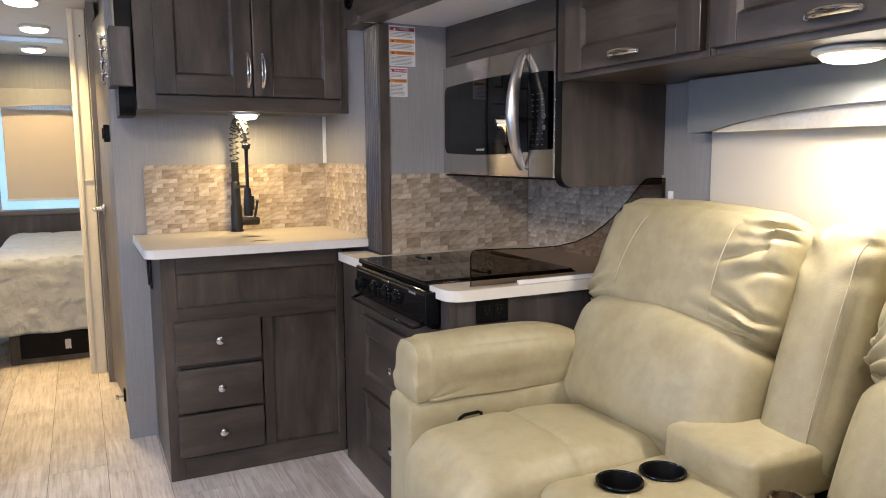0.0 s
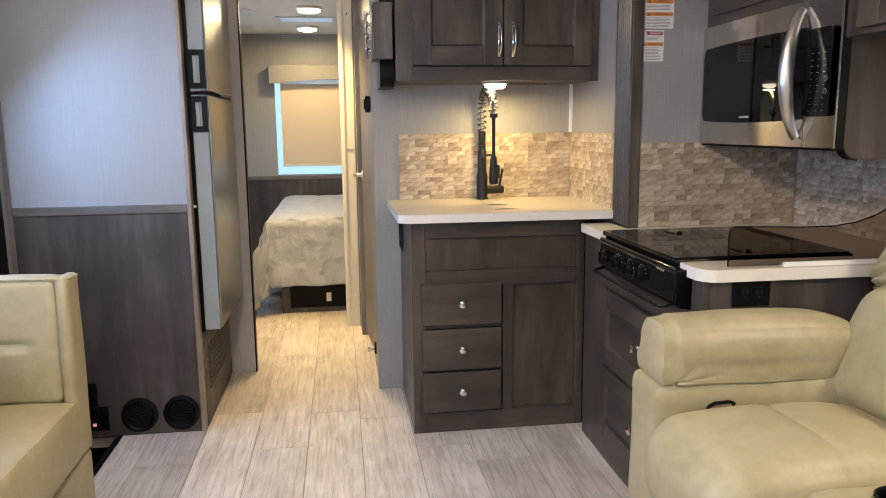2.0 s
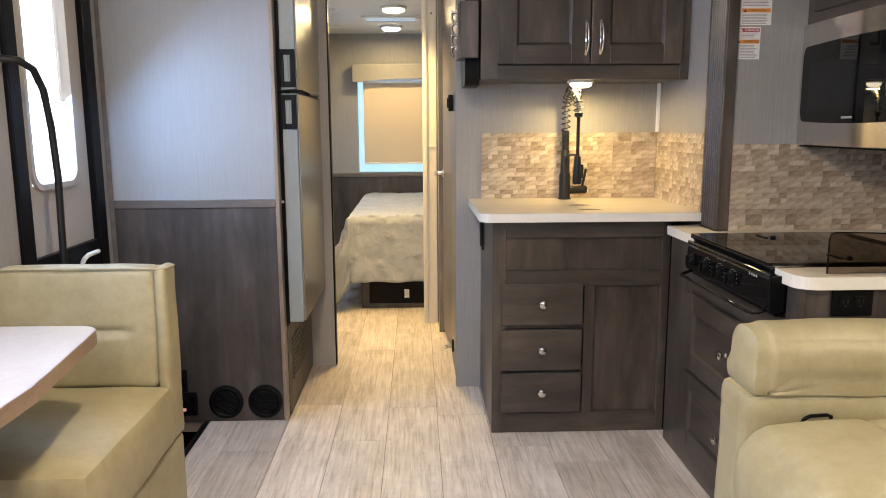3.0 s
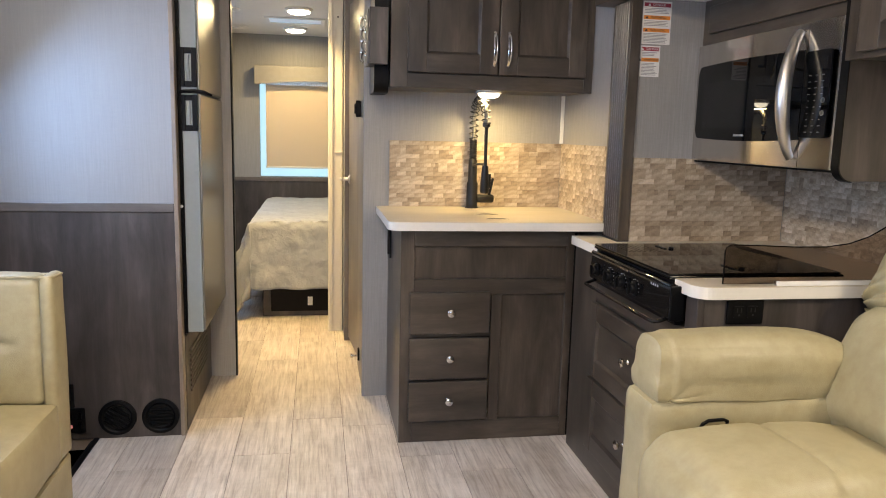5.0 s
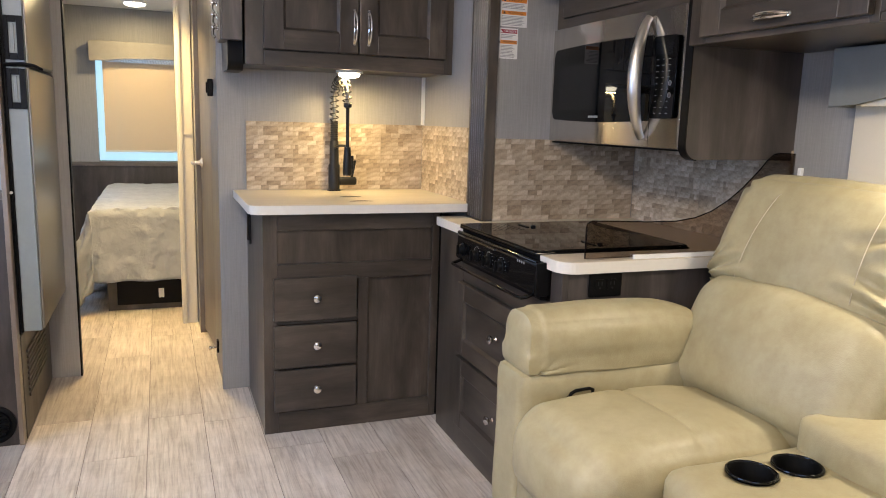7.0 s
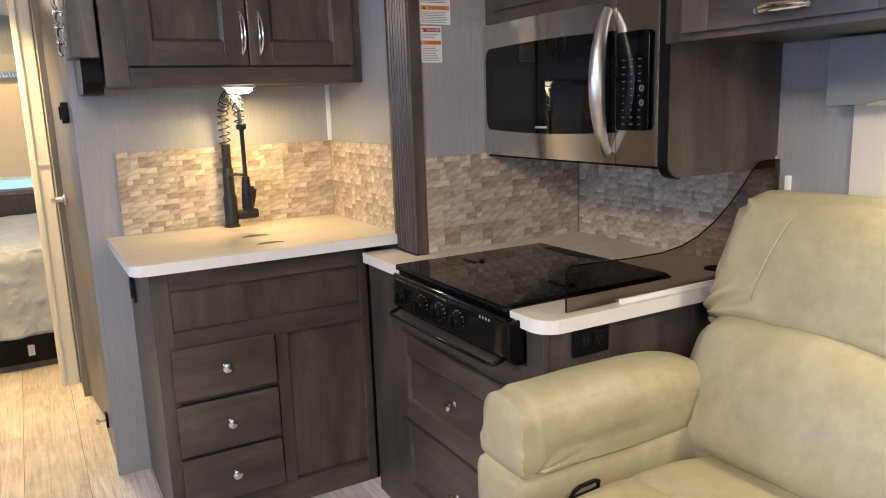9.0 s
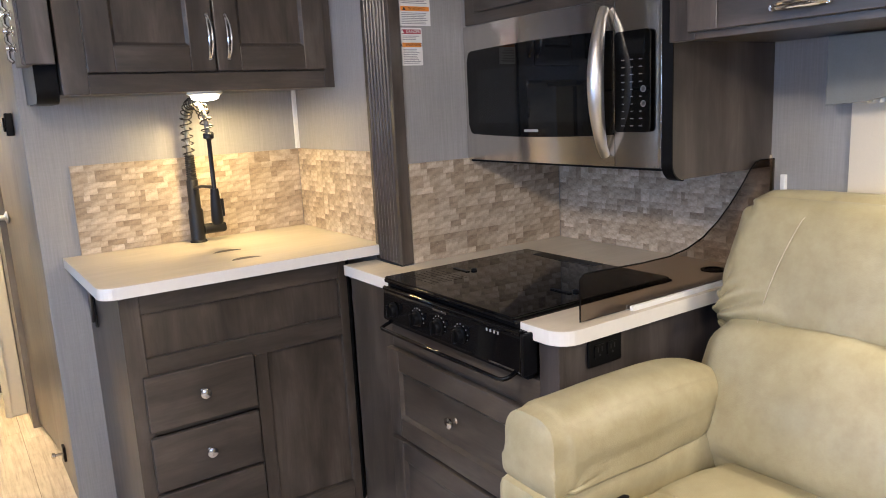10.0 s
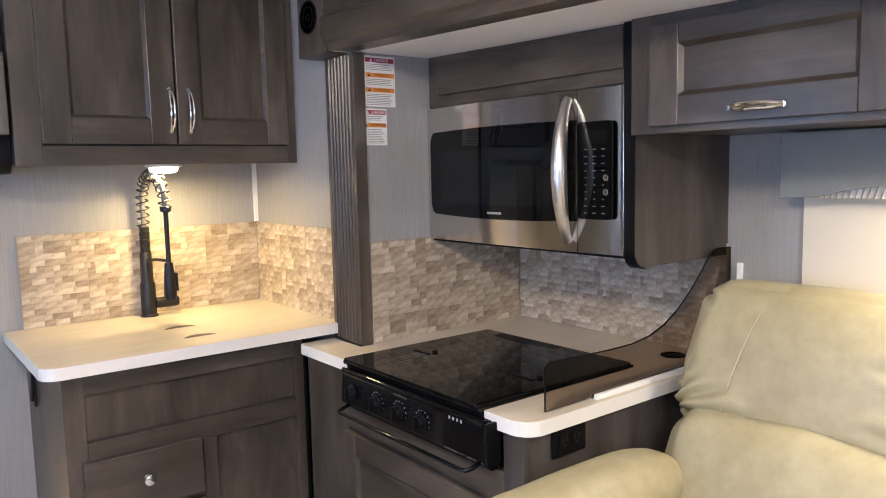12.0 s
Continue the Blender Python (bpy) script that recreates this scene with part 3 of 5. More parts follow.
solid("trim_bedroom_rail", box(-1.12, 1.25, 7.080, 7.099, 0.801, 0.835, 0.003), RAIL_H, "brown rail over the bedroom wainscot", "trim", "structure")

# slide-out header board, its ogee and the speaker end block
bm = prism([(1.165, 1.812), (1.172, 1.797), (1.186, 1.789), (1.194, 1.766), (1.264, 1.766), (1.264, 2.13), (1.178, 2.13), (1.178, 1.868), (1.165, 1.858)], "y", 0.31, 2.966, 0.001)
bmesh.ops.rotate(bm, verts=bm.verts, cent=(1.25, 2.96, 1.768), matrix=Matrix.Rotation(radians(1.7), 3, "X"))
solid("trim_header", bm, WOOD_H, "dark stained header board with a stepped moulding", "trim", "structure")
spk = thing("speaker_block", (1.22, 3.05, 1.762), "dark stained corner block with a round speaker grille", "speaker")
part("body", box(1.180, 1.264, 2.968, 3.130, 1.762, CEIL - 0.003, 0.004), WOOD_V, spk)
for r in (0.050, 0.033, 0.013):
    part("ring", lathe(((r - 0.004, 0.0), (r - 0.004, 0.004), (r, 0.004), (r, 0.0)), (1.1795, 3.056, 1.878), "-x", 32), BLACK, spk, "black grille ring", True)

# fluted jamb where the slide-out meets the wall
bm = box(1.243, 1.284, 2.913, 3.080, 0.8685, 1.760, 0.002)
for i in range(7):
    y = 2.938 + i * 0.0195
    prism([(1.2435, y - 0.007), (1.2385, y - 0.0035), (1.2375, y), (1.2385, y + 0.0035), (1.2435, y + 0.007)], "z", 0.876, 1.755, 0, bm)
solid("trim_jamb", bm, WOOD_V, "fluted dark stained jamb moulding", "trim", "structure")
solid("trim_corner", box(1.250, 1.2645, 3.676, 3.6895, 1.225, 1.45, 0.001), WHITE_PLASTIC, "slim white corner bead over the sink", "trim", "structure")

# hallway: bath door, cream jamb and the fittings on the wall
door = thing("door_1", (0.33, 4.43, 0.0), "taupe bathroom door standing nearly shut", "door", kind="structure")
bm = box(0.0, 0.034, 0, 0.46, 0.02, 1.97, 0.003)
bmesh.ops.transform(bm, matrix=Matrix.Translation((0.335, 4.205, 0)) @ Matrix.Rotation(radians(5.0), 4, "Z"), verts=bm.verts)
part("door_leaf", bm, DOOR_SKIN, door)
bm = lathe(((0.027, 0), (0.027, 0.006), (0.012, 0.012), (0.010, 0.045)), (0.298, 4.575, 0.985), "-x", 20)
tube([(0.253, 4.58, 0.985), (0.249, 4.555, 0.986), (0.247, 4.51, 0.987), (0.250, 4.47, 0.984)], [0.011, 0.012, 0.010, 0.007], bm, 12)
part("lever", bm, SATIN, door, "satin nickel lever", True)
jamb = thing("door_frame", (0.22, 4.92, 0.0), "cream painted door frame at the bedroom entry", "door frame", kind="structure")
part("upright", box(0.178, 0.2655, 4.885, 4.945, 0, CEIL - 0.002, 0.004), CREAM_TRIM, jamb)
part("stop_bead", box(0.188, 0.206, 4.874, 4.8845, 0, CEIL - 0.004, 0.003), CREAM_TRIM, jamb)
part("joint_band", box(0.180, 0.262, 4.880, 4.8845, 1.128, 1.136, 0.0005), CREAM_TRIM, jamb)
part("pin", lathe(((0.004, 0), (0.004, 0.03)), (0.235, 4.885, 1.93), "-y", 10), BLACK, jamb, "small black pin", True)
latch = thing("door_catch", (0.315, 4.02, 1.33), "black plastic door catch on the hallway wall", "catch")
part("plate", box(0.300, 0.3245, 4.00, 4.035, 1.33, 1.41, 0.003), BLACK, latch)
part("tongue", box(0.293, 0.2995, 4.008, 4.026, 1.345, 1.395, 0.002), BLACK, latch)
stop = thing("door_stop", (0.31, 4.05, 0.06), "small nickel door stop with a dark plate near the floor", "door stop")
part("plate", box(0.315, 0.3245, 3.98, 4.02, 0.085, 0.145, 0.002), BLACK, stop)
part("post", lathe(((0.012, 0), (0.006, 0.004), (0.006, 0.03), (0.012, 0.032), (0.012, 0.042), (0.004, 0.046)), (0.3245, 4.07, 0.085), "-x", 14), CHROME, stop, "", True)

# ---- entry door, grab bar ----
entry = thing("door_2", (-1.14, 2.93, -0.2), "grey entry door with a rounded daylit window", "door", kind="structure")
bm = bmesh.new()
for b in ((2.64, 2.73, -0.18, 1.93), (3.045, 3.19, -0.18, 1.93), (2.73, 3.045, -0.18, 1.06), (2.73, 3.045, 1.78, 1.93)):
    box(-1.165, -1.13, b[0], b[1], b[2], b[3], 0, bm)
part("door_leaf", bm, GREY_DOOR, entry)
for y0, y1 in ((2.602, 2.672), (3.160, 3.236)):
    part("frame_post", box(-1.17, -1.105, y0, y1, -0.2, 1.955, 0.004), BLACK, entry, "black aluminium frame")
part("frame_head", box(-1.17, -1.105, 2.673, 3.159, 1.93, 1.955, 0.003), BLACK, entry, "black aluminium frame")
part("kick_rail", box(-1.135, -1.108, 2.673, 3.159, 0.715, 0.826, 0.003), BLACK, entry, "black cross rail")
rim_o, rim_i = round_rect(2.715, 3.060, 1.045, 1.795, 0.07), round_rect(2.735, 3.040, 1.065, 1.775, 0.055)
bm = bmesh.new()
k = len(rim_o)
vo = [bm.verts.new((-1.129, a, b)) for a, b in rim_o]
vm = [bm.verts.new((-1.117, a, b)) for a, b in rim_o]
vi = [bm.verts.new((-1.117, a, b)) for a, b in rim_i]
vb = [bm.verts.new((-1.150, a, b)) for a, b in rim_i]
for ring_a, ring_b in ((vo, vm), (vm, vi), (vi, vb)):
    for i in range(k):
        bm.faces.new((ring_a[i], ring_a[(i + 1) % k], ring_b[(i + 1) % k], ring_b[i]))
part("window_rim", bm, GREY_DOOR, entry, "rounded grey window rim")
pn = part("pane", prism(rim_i, "x", -1.152, -1.147), GLASS_CLEAR, entry)
pn.visible_shadow = False
bm = box(-1.128, -1.106, 2.98, 3.12, 0.60, 0.665, 0.004)
part("lock_case", bm, BLACK, entry, "black door lock")
part("lock_lever", tube([(-1.107, 2.985, 0.752), (-1.095, 2.985, 0.775), (-1.092, 3.01, 0.785), (-1.092, 3.10, 0.785)], 0.009, None, 8), WHITE_PLASTIC, entry, "pale lock lever", True)
bar = thing("grab_bar", (-1.07, 2.75, 0.45), "bent black steel grab bar beside the entry door", "grab bar")
pts = [(-1.112, 2.63, 1.455), (-1.075, 2.63, 1.455), (-1.04, 2.66, 1.452), (-1.025, 2.71, 1.43), (-1.022, 2.755, 1.37), (-1.022, 2.785, 1.25), (-1.022, 2.80, 1.1), (-1.022, 2.81, 0.8), (-1.022, 2.81, 0.45), (-1.06, 2.81, 0.42), (-1.128, 2.81, 0.42)]
pts = [(x, y - 0.115 - 0.05 * max(0.0, (1.1 - z) / 0.7), z) for x, y, z in pts]
part("tube", tube(pts, 0.0115, None, 12), BLACK_METAL, bar, "", True)
part("flange", lathe(((0.03, 0), (0.03, 0.008), (0.016, 0.012)), (-1.119, 2.515, 1.455), "x", 16), BLACK_METAL, bar, "", True)

# floor registers and switches on the partition
for vx, turn in ((-0.690, 35), (-0.523, 0)):
    vent = thing("floor_register", (vx, 3.30, 0.02), "round black heat register with slats on the wainscot", "vent", "heat registers")
    part("rim", lathe(((0.050, 0.0), (0.052, 0.006), (0.060, 0.012), (0.073, 0.008), (0.074, 0.0)), (vx, 3.307, 0.088), "-y", 32), BLACK, vent, "", True)
    part("backing", lathe(((0.050, 0.0), (0.050, 0.002)), (vx, 3.3065, 0.088), "-y", 24), BLACK_METAL, vent)
    for i in range(6):
        o = -0.036 + i * 0.0144
        half = math.sqrt(0.050 ** 2 - o ** 2)
        bm = box(-half, half, -0.004, 0.004, o - 0.003, o + 0.003, 0.001)
        bmesh.ops.transform(bm, matrix=Matrix.Translation((vx, 3.299, 0.088)) @ Matrix.Rotation(radians(turn), 4, "Y"), verts=bm.verts)
        part("slat", bm, BLACK, vent)
panel = thing("switch_panel", (-0.845, 3.30, 0.03), "black switch panel with rocker switches and a red lamp", "switch")
part("upper_plate", box(-0.885, -0.850, 3.300, 3.3075, 0.135, 0.235, 0.003), BLACK, panel)
part("lower_plate", box(-0.885, -0.812, 3.301, 3.3075, 0.030, 0.134, 0.003), BLACK, panel)
for sx, sz in ((-0.867, 0.185), (-0.832, 0.105), (-0.832, 0.06), (-0.867, 0.105)):
    part("rocker", box(sx - 0.009, sx + 0.009, 3.294, 3.2995, sz - 0.016, sz + 0.016, 0.002), BLACK_GLOSS, panel)
part("indicator", box(-0.874, -0.861, 3.295, 3.3005, 0.052, 0.064, 0.001), glow("red_indicator", (0.9, 0.05, 0.02), 0.6), panel, "red indicator")

# ---- fridge ----
fr = thing("fridge", (-0.70, 3.68, 0.0), "tall two-door fridge with steel doors and black handles", "fridge")
part("body", box(-1.05, -0.425, 3.36, 4.045, 0.41, 1.93, 0.003), BLACK, fr)
part("gasket", box(-0.424, -0.414, 3.356, 4.04, 0.42, 1.92, 0.002), BLACK, fr, "black door gasket")
for z0, z1 in ((0.425, 1.392), (1.402, 1.92)):
    leaf = part("door", box(-0.4135, -0.352, 3.352, 4.035, z0, z1, 0.004), FRIDGE_SIDE, fr, "grey door with a steel front")
    part("skin", box(-0.3515, -0.344, 3.360, 4.03, z0 + 0.006, z1 - 0.006, 0.003), FRIDGE_SKIN, leaf, "bright steel front")
for z0, z1 in ((1.415, 1.565), (1.245, 1.385)):
    bm = bmesh.new()
    for b in ((-0.412, -0.398, z0, z1), (-0.372, -0.352, z0, z1), (-0.398, -0.372, z0, z0 + 0.022), (-0.398, -0.372, z1 - 0.022, z1)):
        box(b[0], b[1], 3.340, 3.3515, b[2], b[3], 0.0015, bm)
    h = part("handle", bm, BLACK, fr, "black recessed handle frame")
    part("grip", box(-0.390, -0.380, 3.342, 3.350, z0 + 0.026, z1 - 0.026, 0.002), FRIDGE_SIDE, h, "pale inner grip")
part("latch_arm", tube([(-0.418, 3.345, 1.397), (-0.36, 3.342, 1.400), (-0.325, 3.345, 1.397), (-0.298, 3.355, 1.385)], [0.006, 0.007, 0.006, 0.004], None, 8), BLACK, fr, "black travel latch", True)
part("screw", lathe(((0.006, 0), (0.006, 0.004)), (-0.424, 3.357, 0.945), "-y", 10), WHITE_PLASTIC, fr, "white screw cap")
lv = thing("vent_panel", (-0.45, 3.70, 0.0), "brown wood panel with a louvre under the fridge", "vent")
part("board", box(-0.445, -0.425, 3.352, 4.058, 0.002, 0.405, 0.002), PANEL_V, lv)
for i in range(9):
    part("slat", box(-0.4245, -0.418, 3.44, 3.90, 0.14 + i * 0.022, 0.152 + i * 0.022, 0.0015), PANEL_V, lv)
solid("fridge_cupboard", box(-1.05, -0.43, 3.36, 4.045, 1.935, CEIL - 0.003, 0.002), WOOD_H, "dark stained filler board over the fridge", "cupboard")

# ---- sink cabinet ----
SY = 3.13
sc = thing("sink_cabinet", (0.80, 3.40, 0.0), "dark stained base cabinet with three drawers under the sink", "cabinet")
bm = bmesh.new()
box(0.438, 0.453, SY + 0.029, 3.688, 0.0, 0.886, 0, bm)
box(0.455, 1.2, SY + 0.30, SY + 0.32, 0.0, 0.886, 0, bm)
part("side_panel", bm, WOOD_V, sc)
for a0, a1, z0, z1, up in ((0.436, 0.490, 0.0, 0.886, 1), (1.120, 1.150, 0.0, 0.886, 1), (0.808, 0.850, 0.085, 0.6175, 1), (0.490, 1.120, 0.815, 0.886, 0), (0.490, 1.120, 0.618, 0.682, 0), (0.490, 1.120, 0.0, 0.085, 0)):
    part("face_rail", box(a0, a1, SY, SY + 0.0285, z0, z1, 0.0022), WOOD_V if up else WOOD_H, sc)
part("false_front", box(0.486, 1.124, SY + 0.018, SY + 0.026, 0.678, 0.82), WOOD_V, sc)
for z0, z1 in ((0.462, 0.632), (0.272, 0.443), (0.094, 0.262)):
    dr = part("drawer", box(0.472, 0.800, SY - 0.020, SY - 0.001, z0, z1, 0.004), WOOD_H, sc)
    round_knob(dr, "y", SY - 0.0205, 0.636, (z0 + z1) / 2 + 0.005)
    part("drawer_gap", box(0.490, 0.808, SY + 0.004, SY + 0.018, z0 - 0.018, z0 + 0.02), WOOD_H, sc)
part("fixed_panel", box(0.846, 1.122, SY + 0.018, SY + 0.026, 0.080, 0.645), WOOD_V, sc)
# black strip put in for the shade between the two cabinets
part("cabinet_gap_shade", box(1.1505, 1.162, SY + 0.002, SY + 0.05, 0.0, 0.872, 0.002), BLACK, sc, "black strip for the shade in the gap")
# flap bracket on the cabinet side
br = thing("folding_bracket", (0.43, 3.56, 0.72), "black folding steel bracket on the cabinet side", "bracket")
part("leg", box(0.430, 0.4375, 3.535, 3.56, 0.70, 0.86, 0.002), BLACK_METAL, br)
part("arm", tube([(0.426, 3.548, 0.852), (0.418, 3.49, 0.838), (0.414, 3.42, 0.870)], 0.006, None, 8), BLACK_METAL, br, "", True)
part("link", tube([(0.426, 3.548, 0.72), (0.418, 3.46, 0.80), (0.416, 3.43, 0.86)], 0.005, None, 8), BLACK_METAL, br, "", True)

ct = thing("sink_worktop", (0.80, 3.35, 0.88), "pale linen-look laminate worktop with a covered sink", "worktop")
outline = arc(0.425, 3.105, 0.045, 180, 270, 6) + [(1.2415, 3.052), (1.2415, 3.0835), (1.262, 3.0835), (1.262, 3.688), (0.380, 3.688)]
part("slab", prism(outline, "z", 0.8865, 0.9195, 0.0015), [COUNTER_EDGE], ct, "white edged slab")
part("laminate", prism([(a * 0.998 + 0.0014, b * 0.998 + 0.0072) for a, b in outline[:-2]] + [(1.261, 3.687), (0.381, 3.687)], "z", 0.9196, 0.9206), COUNTER, ct, "pale linen-look top")
# flat dark plates stand in for the shade inside the finger slots
for cx, cy in ((0.829, 3.345), (0.832, 3.175)):
    bm = prism([(cx - 0.048, cy), ] + arc(cx, cy - 0.02, 0.052, 155, 25, 10) + [(cx + 0.048, cy)], "z", 0.9207, 0.9213)
    part("finger_slot_shade", bm, PANEL_V, ct, "flat dark plate for the shade in a finger slot")

# ---- pull-down faucet ----
fa = thing("faucet", (0.818, 3.635, 0.921), "matt black pull-down faucet with a coiled spring neck", "faucet")
FX, FY = 0.818, 3.625
part("base", lathe(((0.030, 0), (0.030, 0.004), (0.0255, 0.008), (0.0255, 0.115), (0.021, 0.122), (0.020, 0.22), (0.017, 0.225)), (FX, FY, 0.921), "z", 24), BLACK_METAL, fa, "", True)
part("side_valve", lathe(((0.019, 0.0), (0.019, 0.07), (0.016, 0.078)), (FX + 0.022, FY - 0.005, 0.965), "x", 20), BLACK_METAL, fa, "", True)
part("valve_lever", tube([(FX + 0.078, FY - 0.005, 0.972), (FX + 0.085, FY - 0.02, 1.02), (FX + 0.09, FY - 0.03, 1.06)], 0.006, None, 8), BLACK_METAL, fa, "", True)
bm = bmesh.new()
for i in range(11):
    lathe(((0.015, 0), (0.0175, 0.002), (0.0175, 0.006), (0.015, 0.008)), (FX, FY, 1.145 + i * 0.008), "z", 16, bm)
part("ribbed_collar", bm, BLACK_METAL, fa, "", True)
neck = [(FX, FY, 1.232), (FX, FY - 0.002, 1.30)]
REACH = 0.205
for i in range(21):
    a = math.pi * i / 20
    neck.append((FX + 0.010 * i / 20, FY - REACH / 2 + REACH / 2 * math.cos(a), 1.335 + 0.076 * math.sin(a)))
neck.append((FX + 0.011, FY - REACH, 1.302))
part("hose", tube(neck, 0.0085, None, 10), HOSE, fa, "grey braided hose", True)
path = [Vector(p) for p in neck]
lens_ = [0.0]
for a, b in zip(path, path[1:]):
    lens_.append(lens_[-1] + (b - a).length)
coil, turns = [], 17
for i in range(turns * 12 + 1):
    s = lens_[-1] * i / (turns * 12)
    j = max(k2 for k2 in range(len(lens_) - 1) if lens_[k2] <= s + 1e-9)
    f = (s - lens_[j]) / (lens_[j + 1] - lens_[j])
    c = path[j].lerp(path[j + 1], f)
    d = (path[j + 1] - path[j]).normalized()
    u = d.cross(Vector((1.0, 0.02, 0.0))).normalized()
    w = d.cross(u)
    a = 2 * math.pi * i / 12
    coil.append(c + u * (0.0195 * math.cos(a)) + w * (0.0195 * math.sin(a)))
part("spring", tube(coil, 0.0024, None, 6), BLACK_METAL, fa, "black coiled spring", True)
HX, HY = FX + 0.012, FY - REACH
part("wand", lathe(((0.013, 0), (0.013, 0.02), (0.0075, 0.03), (0.0075, 0.20), (0.012, 0.212), (0.012, 0.225)), (HX, HY, 1.085), "z", 16), BLACK_METAL, fa, "", True)
part("wand_collar", lathe(((0.013, 0), (0.0175, 0.003), (0.0175, 0.018), (0.013, 0.021)), (HX, HY, 1.290), "z", 18), BLACK_METAL, fa, "", True)
part("spray_head", lathe(((0.017, 0), (0.020, 0.01), (0.019, 0.05), (0.014, 0.11), (0.013, 0.12)), (HX, HY, 1.005), "z", 20), BLACK_METAL, fa, "", True)
part("trigger", box(HX + 0.012, HX + 0.026, HY - 0.008, HY + 0.008, 1.03, 1.09, 0.003), BLACK_METAL, fa)
part("holder_arm", tube([(FX, FY - 0.01, 1.115), (FX + 0.004, FY - 0.10, 1.128), (HX, HY + 0.01, 1.130)], 0.0055, None, 8), BLACK_METAL, fa, "", True)

# ---- cupboard over the sink ----
UY = 3.335
uc = thing("sink_cupboard", (0.83, 3.5, 1.44), "dark stained two-door wall cupboard over the sink", "cupboard")
part("body", box(0.408, 1.262, UY + 0.021, 3.689, 1.446, CEIL - 0.004, 0.001), WOOD_V, uc)
for b in ((0.404, 0.475, 1.442, 2.07), (1.226, 1.264, 1.442, 2.07)):
    part("face_stile", box(b[0], b[1], UY, UY + 0.0205, b[2], b[3], 0.002), WOOD_V, uc)
part("face_rail", box(0.475, 1.226, UY, UY + 0.0205, 1.442, 1.50, 0.002), WOOD_H, uc)
part("end_panel", prism(arc(3.445, 1.465, 0.04, 180, 270, 6) + [(3.689, 1.425), (3.689, 2.07), (3.405, 2.07)], "x", 0.345, 0.403, 0.003), WOOD_V, uc, "rounded dark end panel")
outer = [(3.401, 2.07)] + arc(3.445, 1.465, 0.044, 180, 270, 6) + [(3.60, 1.421)]
inner = [(3.4045, 2.07)] + arc(3.445, 1.465, 0.0405, 180, 270, 6) + [(3.60, 1.4245)]
bm = bmesh.new()
band = [[bm.verts.new((x, a, b)) for a, b in ring] for ring in (outer, inner) for x in (0.3435, 0.4035)]
for i in range(len(outer) - 1):
    for r0, r1 in ((0, 1), (1, 3), (3, 2), (2, 0)):
        bm.faces.new((band[r0][i], band[r0][i + 1], band[r1][i + 1], band[r1][i]))
part("edge_band", bm, BLACK, uc, "black edge band", True)
for a0, a1, hx in ((0.473, 0.847, 0.829), (0.853, 1.228, 0.888)):
    leaf = frame_door("door", "y", UY - 0.001, a0, a1, 1.503, 2.065, uc, 0.077)
    bow_handle(leaf, "y", UY - 0.0205, hx, 1.606, 0.13, True)
pk = thing("puck_light", (0.845, 3.46, 1.41), "lit warm white puck light under the cupboard", "light")
part("housing", lathe(((0.0, 0.0), (0.056, 0.0), (0.058, 0.008), (0.050, 0.012)), (0.845, 3.46, 1.445), "-z", 32), WHITE_PLASTIC, pk, "", True)
part("lens", lathe(((0.046, 0.0), (0.044, 0.010), (0.032, 0.017), (0.0, 0.020)), (0.845, 3.46, 1.4335), "-z", 32), LAMP_ON, pk, "glowing lens", True)

# switch box on the end of the cupboard
sb = thing("control_box", (0.355, 3.42, 1.53), "brown wooden control box with nickel hooks beside the cupboard", "control box")
part("body", box(0.312, 0.3445, 3.345, 3.50, 1.53, 1.745, 0.003), PANEL_V, sb)
part("front_board", box(0.3165, 0.392, 3.305, 3.3335, 1.527, 1.748, 0.003), PANEL_V, sb)
for i in range(4):
    z = 1.578 + i * 0.046
    bm = lathe(((0.013, 0), (0.013, 0.004), (0.006, 0.008), (0.006, 0.016), (0.011, 0.02), (0.009, 0.026)), (0.311, 3.40, z), "-x", 14)
    tube([(0.300, 3.40, z), (0.289, 3.392, z - 0.012), (0.288, 3.385, z - 0.03), (0.296, 3.38, z - 0.04)], 0.0055, bm, 8)
    part("hook", bm, CHROME, sb, "bright nickel hook", True)

# ---- slide-out kitchen ----
kc = thing("stove_cabinet", (1.5, 2.55, 0.0), "dark stained base cabinet with two drawers under the stove", "cabinet")
KX = 1.128
part("end_panel", box(KX + 0.02, 1.934, 2.088, 2.106, 0.0, 0.8335, 0.001), PANEL_V, kc)
part("corner_post", box(KX, KX + 0.0195, 2.086, 2.150, 0.0, 0.8335, 0.002), PANEL_V, kc)
part("face_stile", box(KX, KX + 0.019, 2.806, 3.055, 0.0, 0.8335, 0.002), WOOD_V, kc)
part("top_rail", box(KX, KX + 0.019, 2.150, 2.806, 0.665, 0.735, 0.001), WOOD_H, kc)
part("mid_rail", box(KX + 0.002, KX + 0.019, 2.150, 2.806, 0.0, 0.664), WOOD_H, kc)
part("far_end", box(KX + 0.02, 1.264, 3.04, 3.055, 0.0, 0.8335), WOOD_V, kc)
part("back_fill", box(KX + 0.02, 1.25, 2.107, 3.039, 0.0, 0.735), WOOD_V, kc)
for z0, z1 in ((0.385, 0.658), (0.100, 0.372)):
    leaf = frame_door("drawer", "x", KX - 0.0005, 2.140, 2.815, z0, z1, kc, 0.062)
    round_knob(leaf, "x", KX - 0.013, 2.478, (z0 + z1) / 2 + 0.008)
part("toe_board", box(KX - 0.001, KX + 0.001, 2.15, 2.806, 0.0, 0.098), WOOD_H, kc)

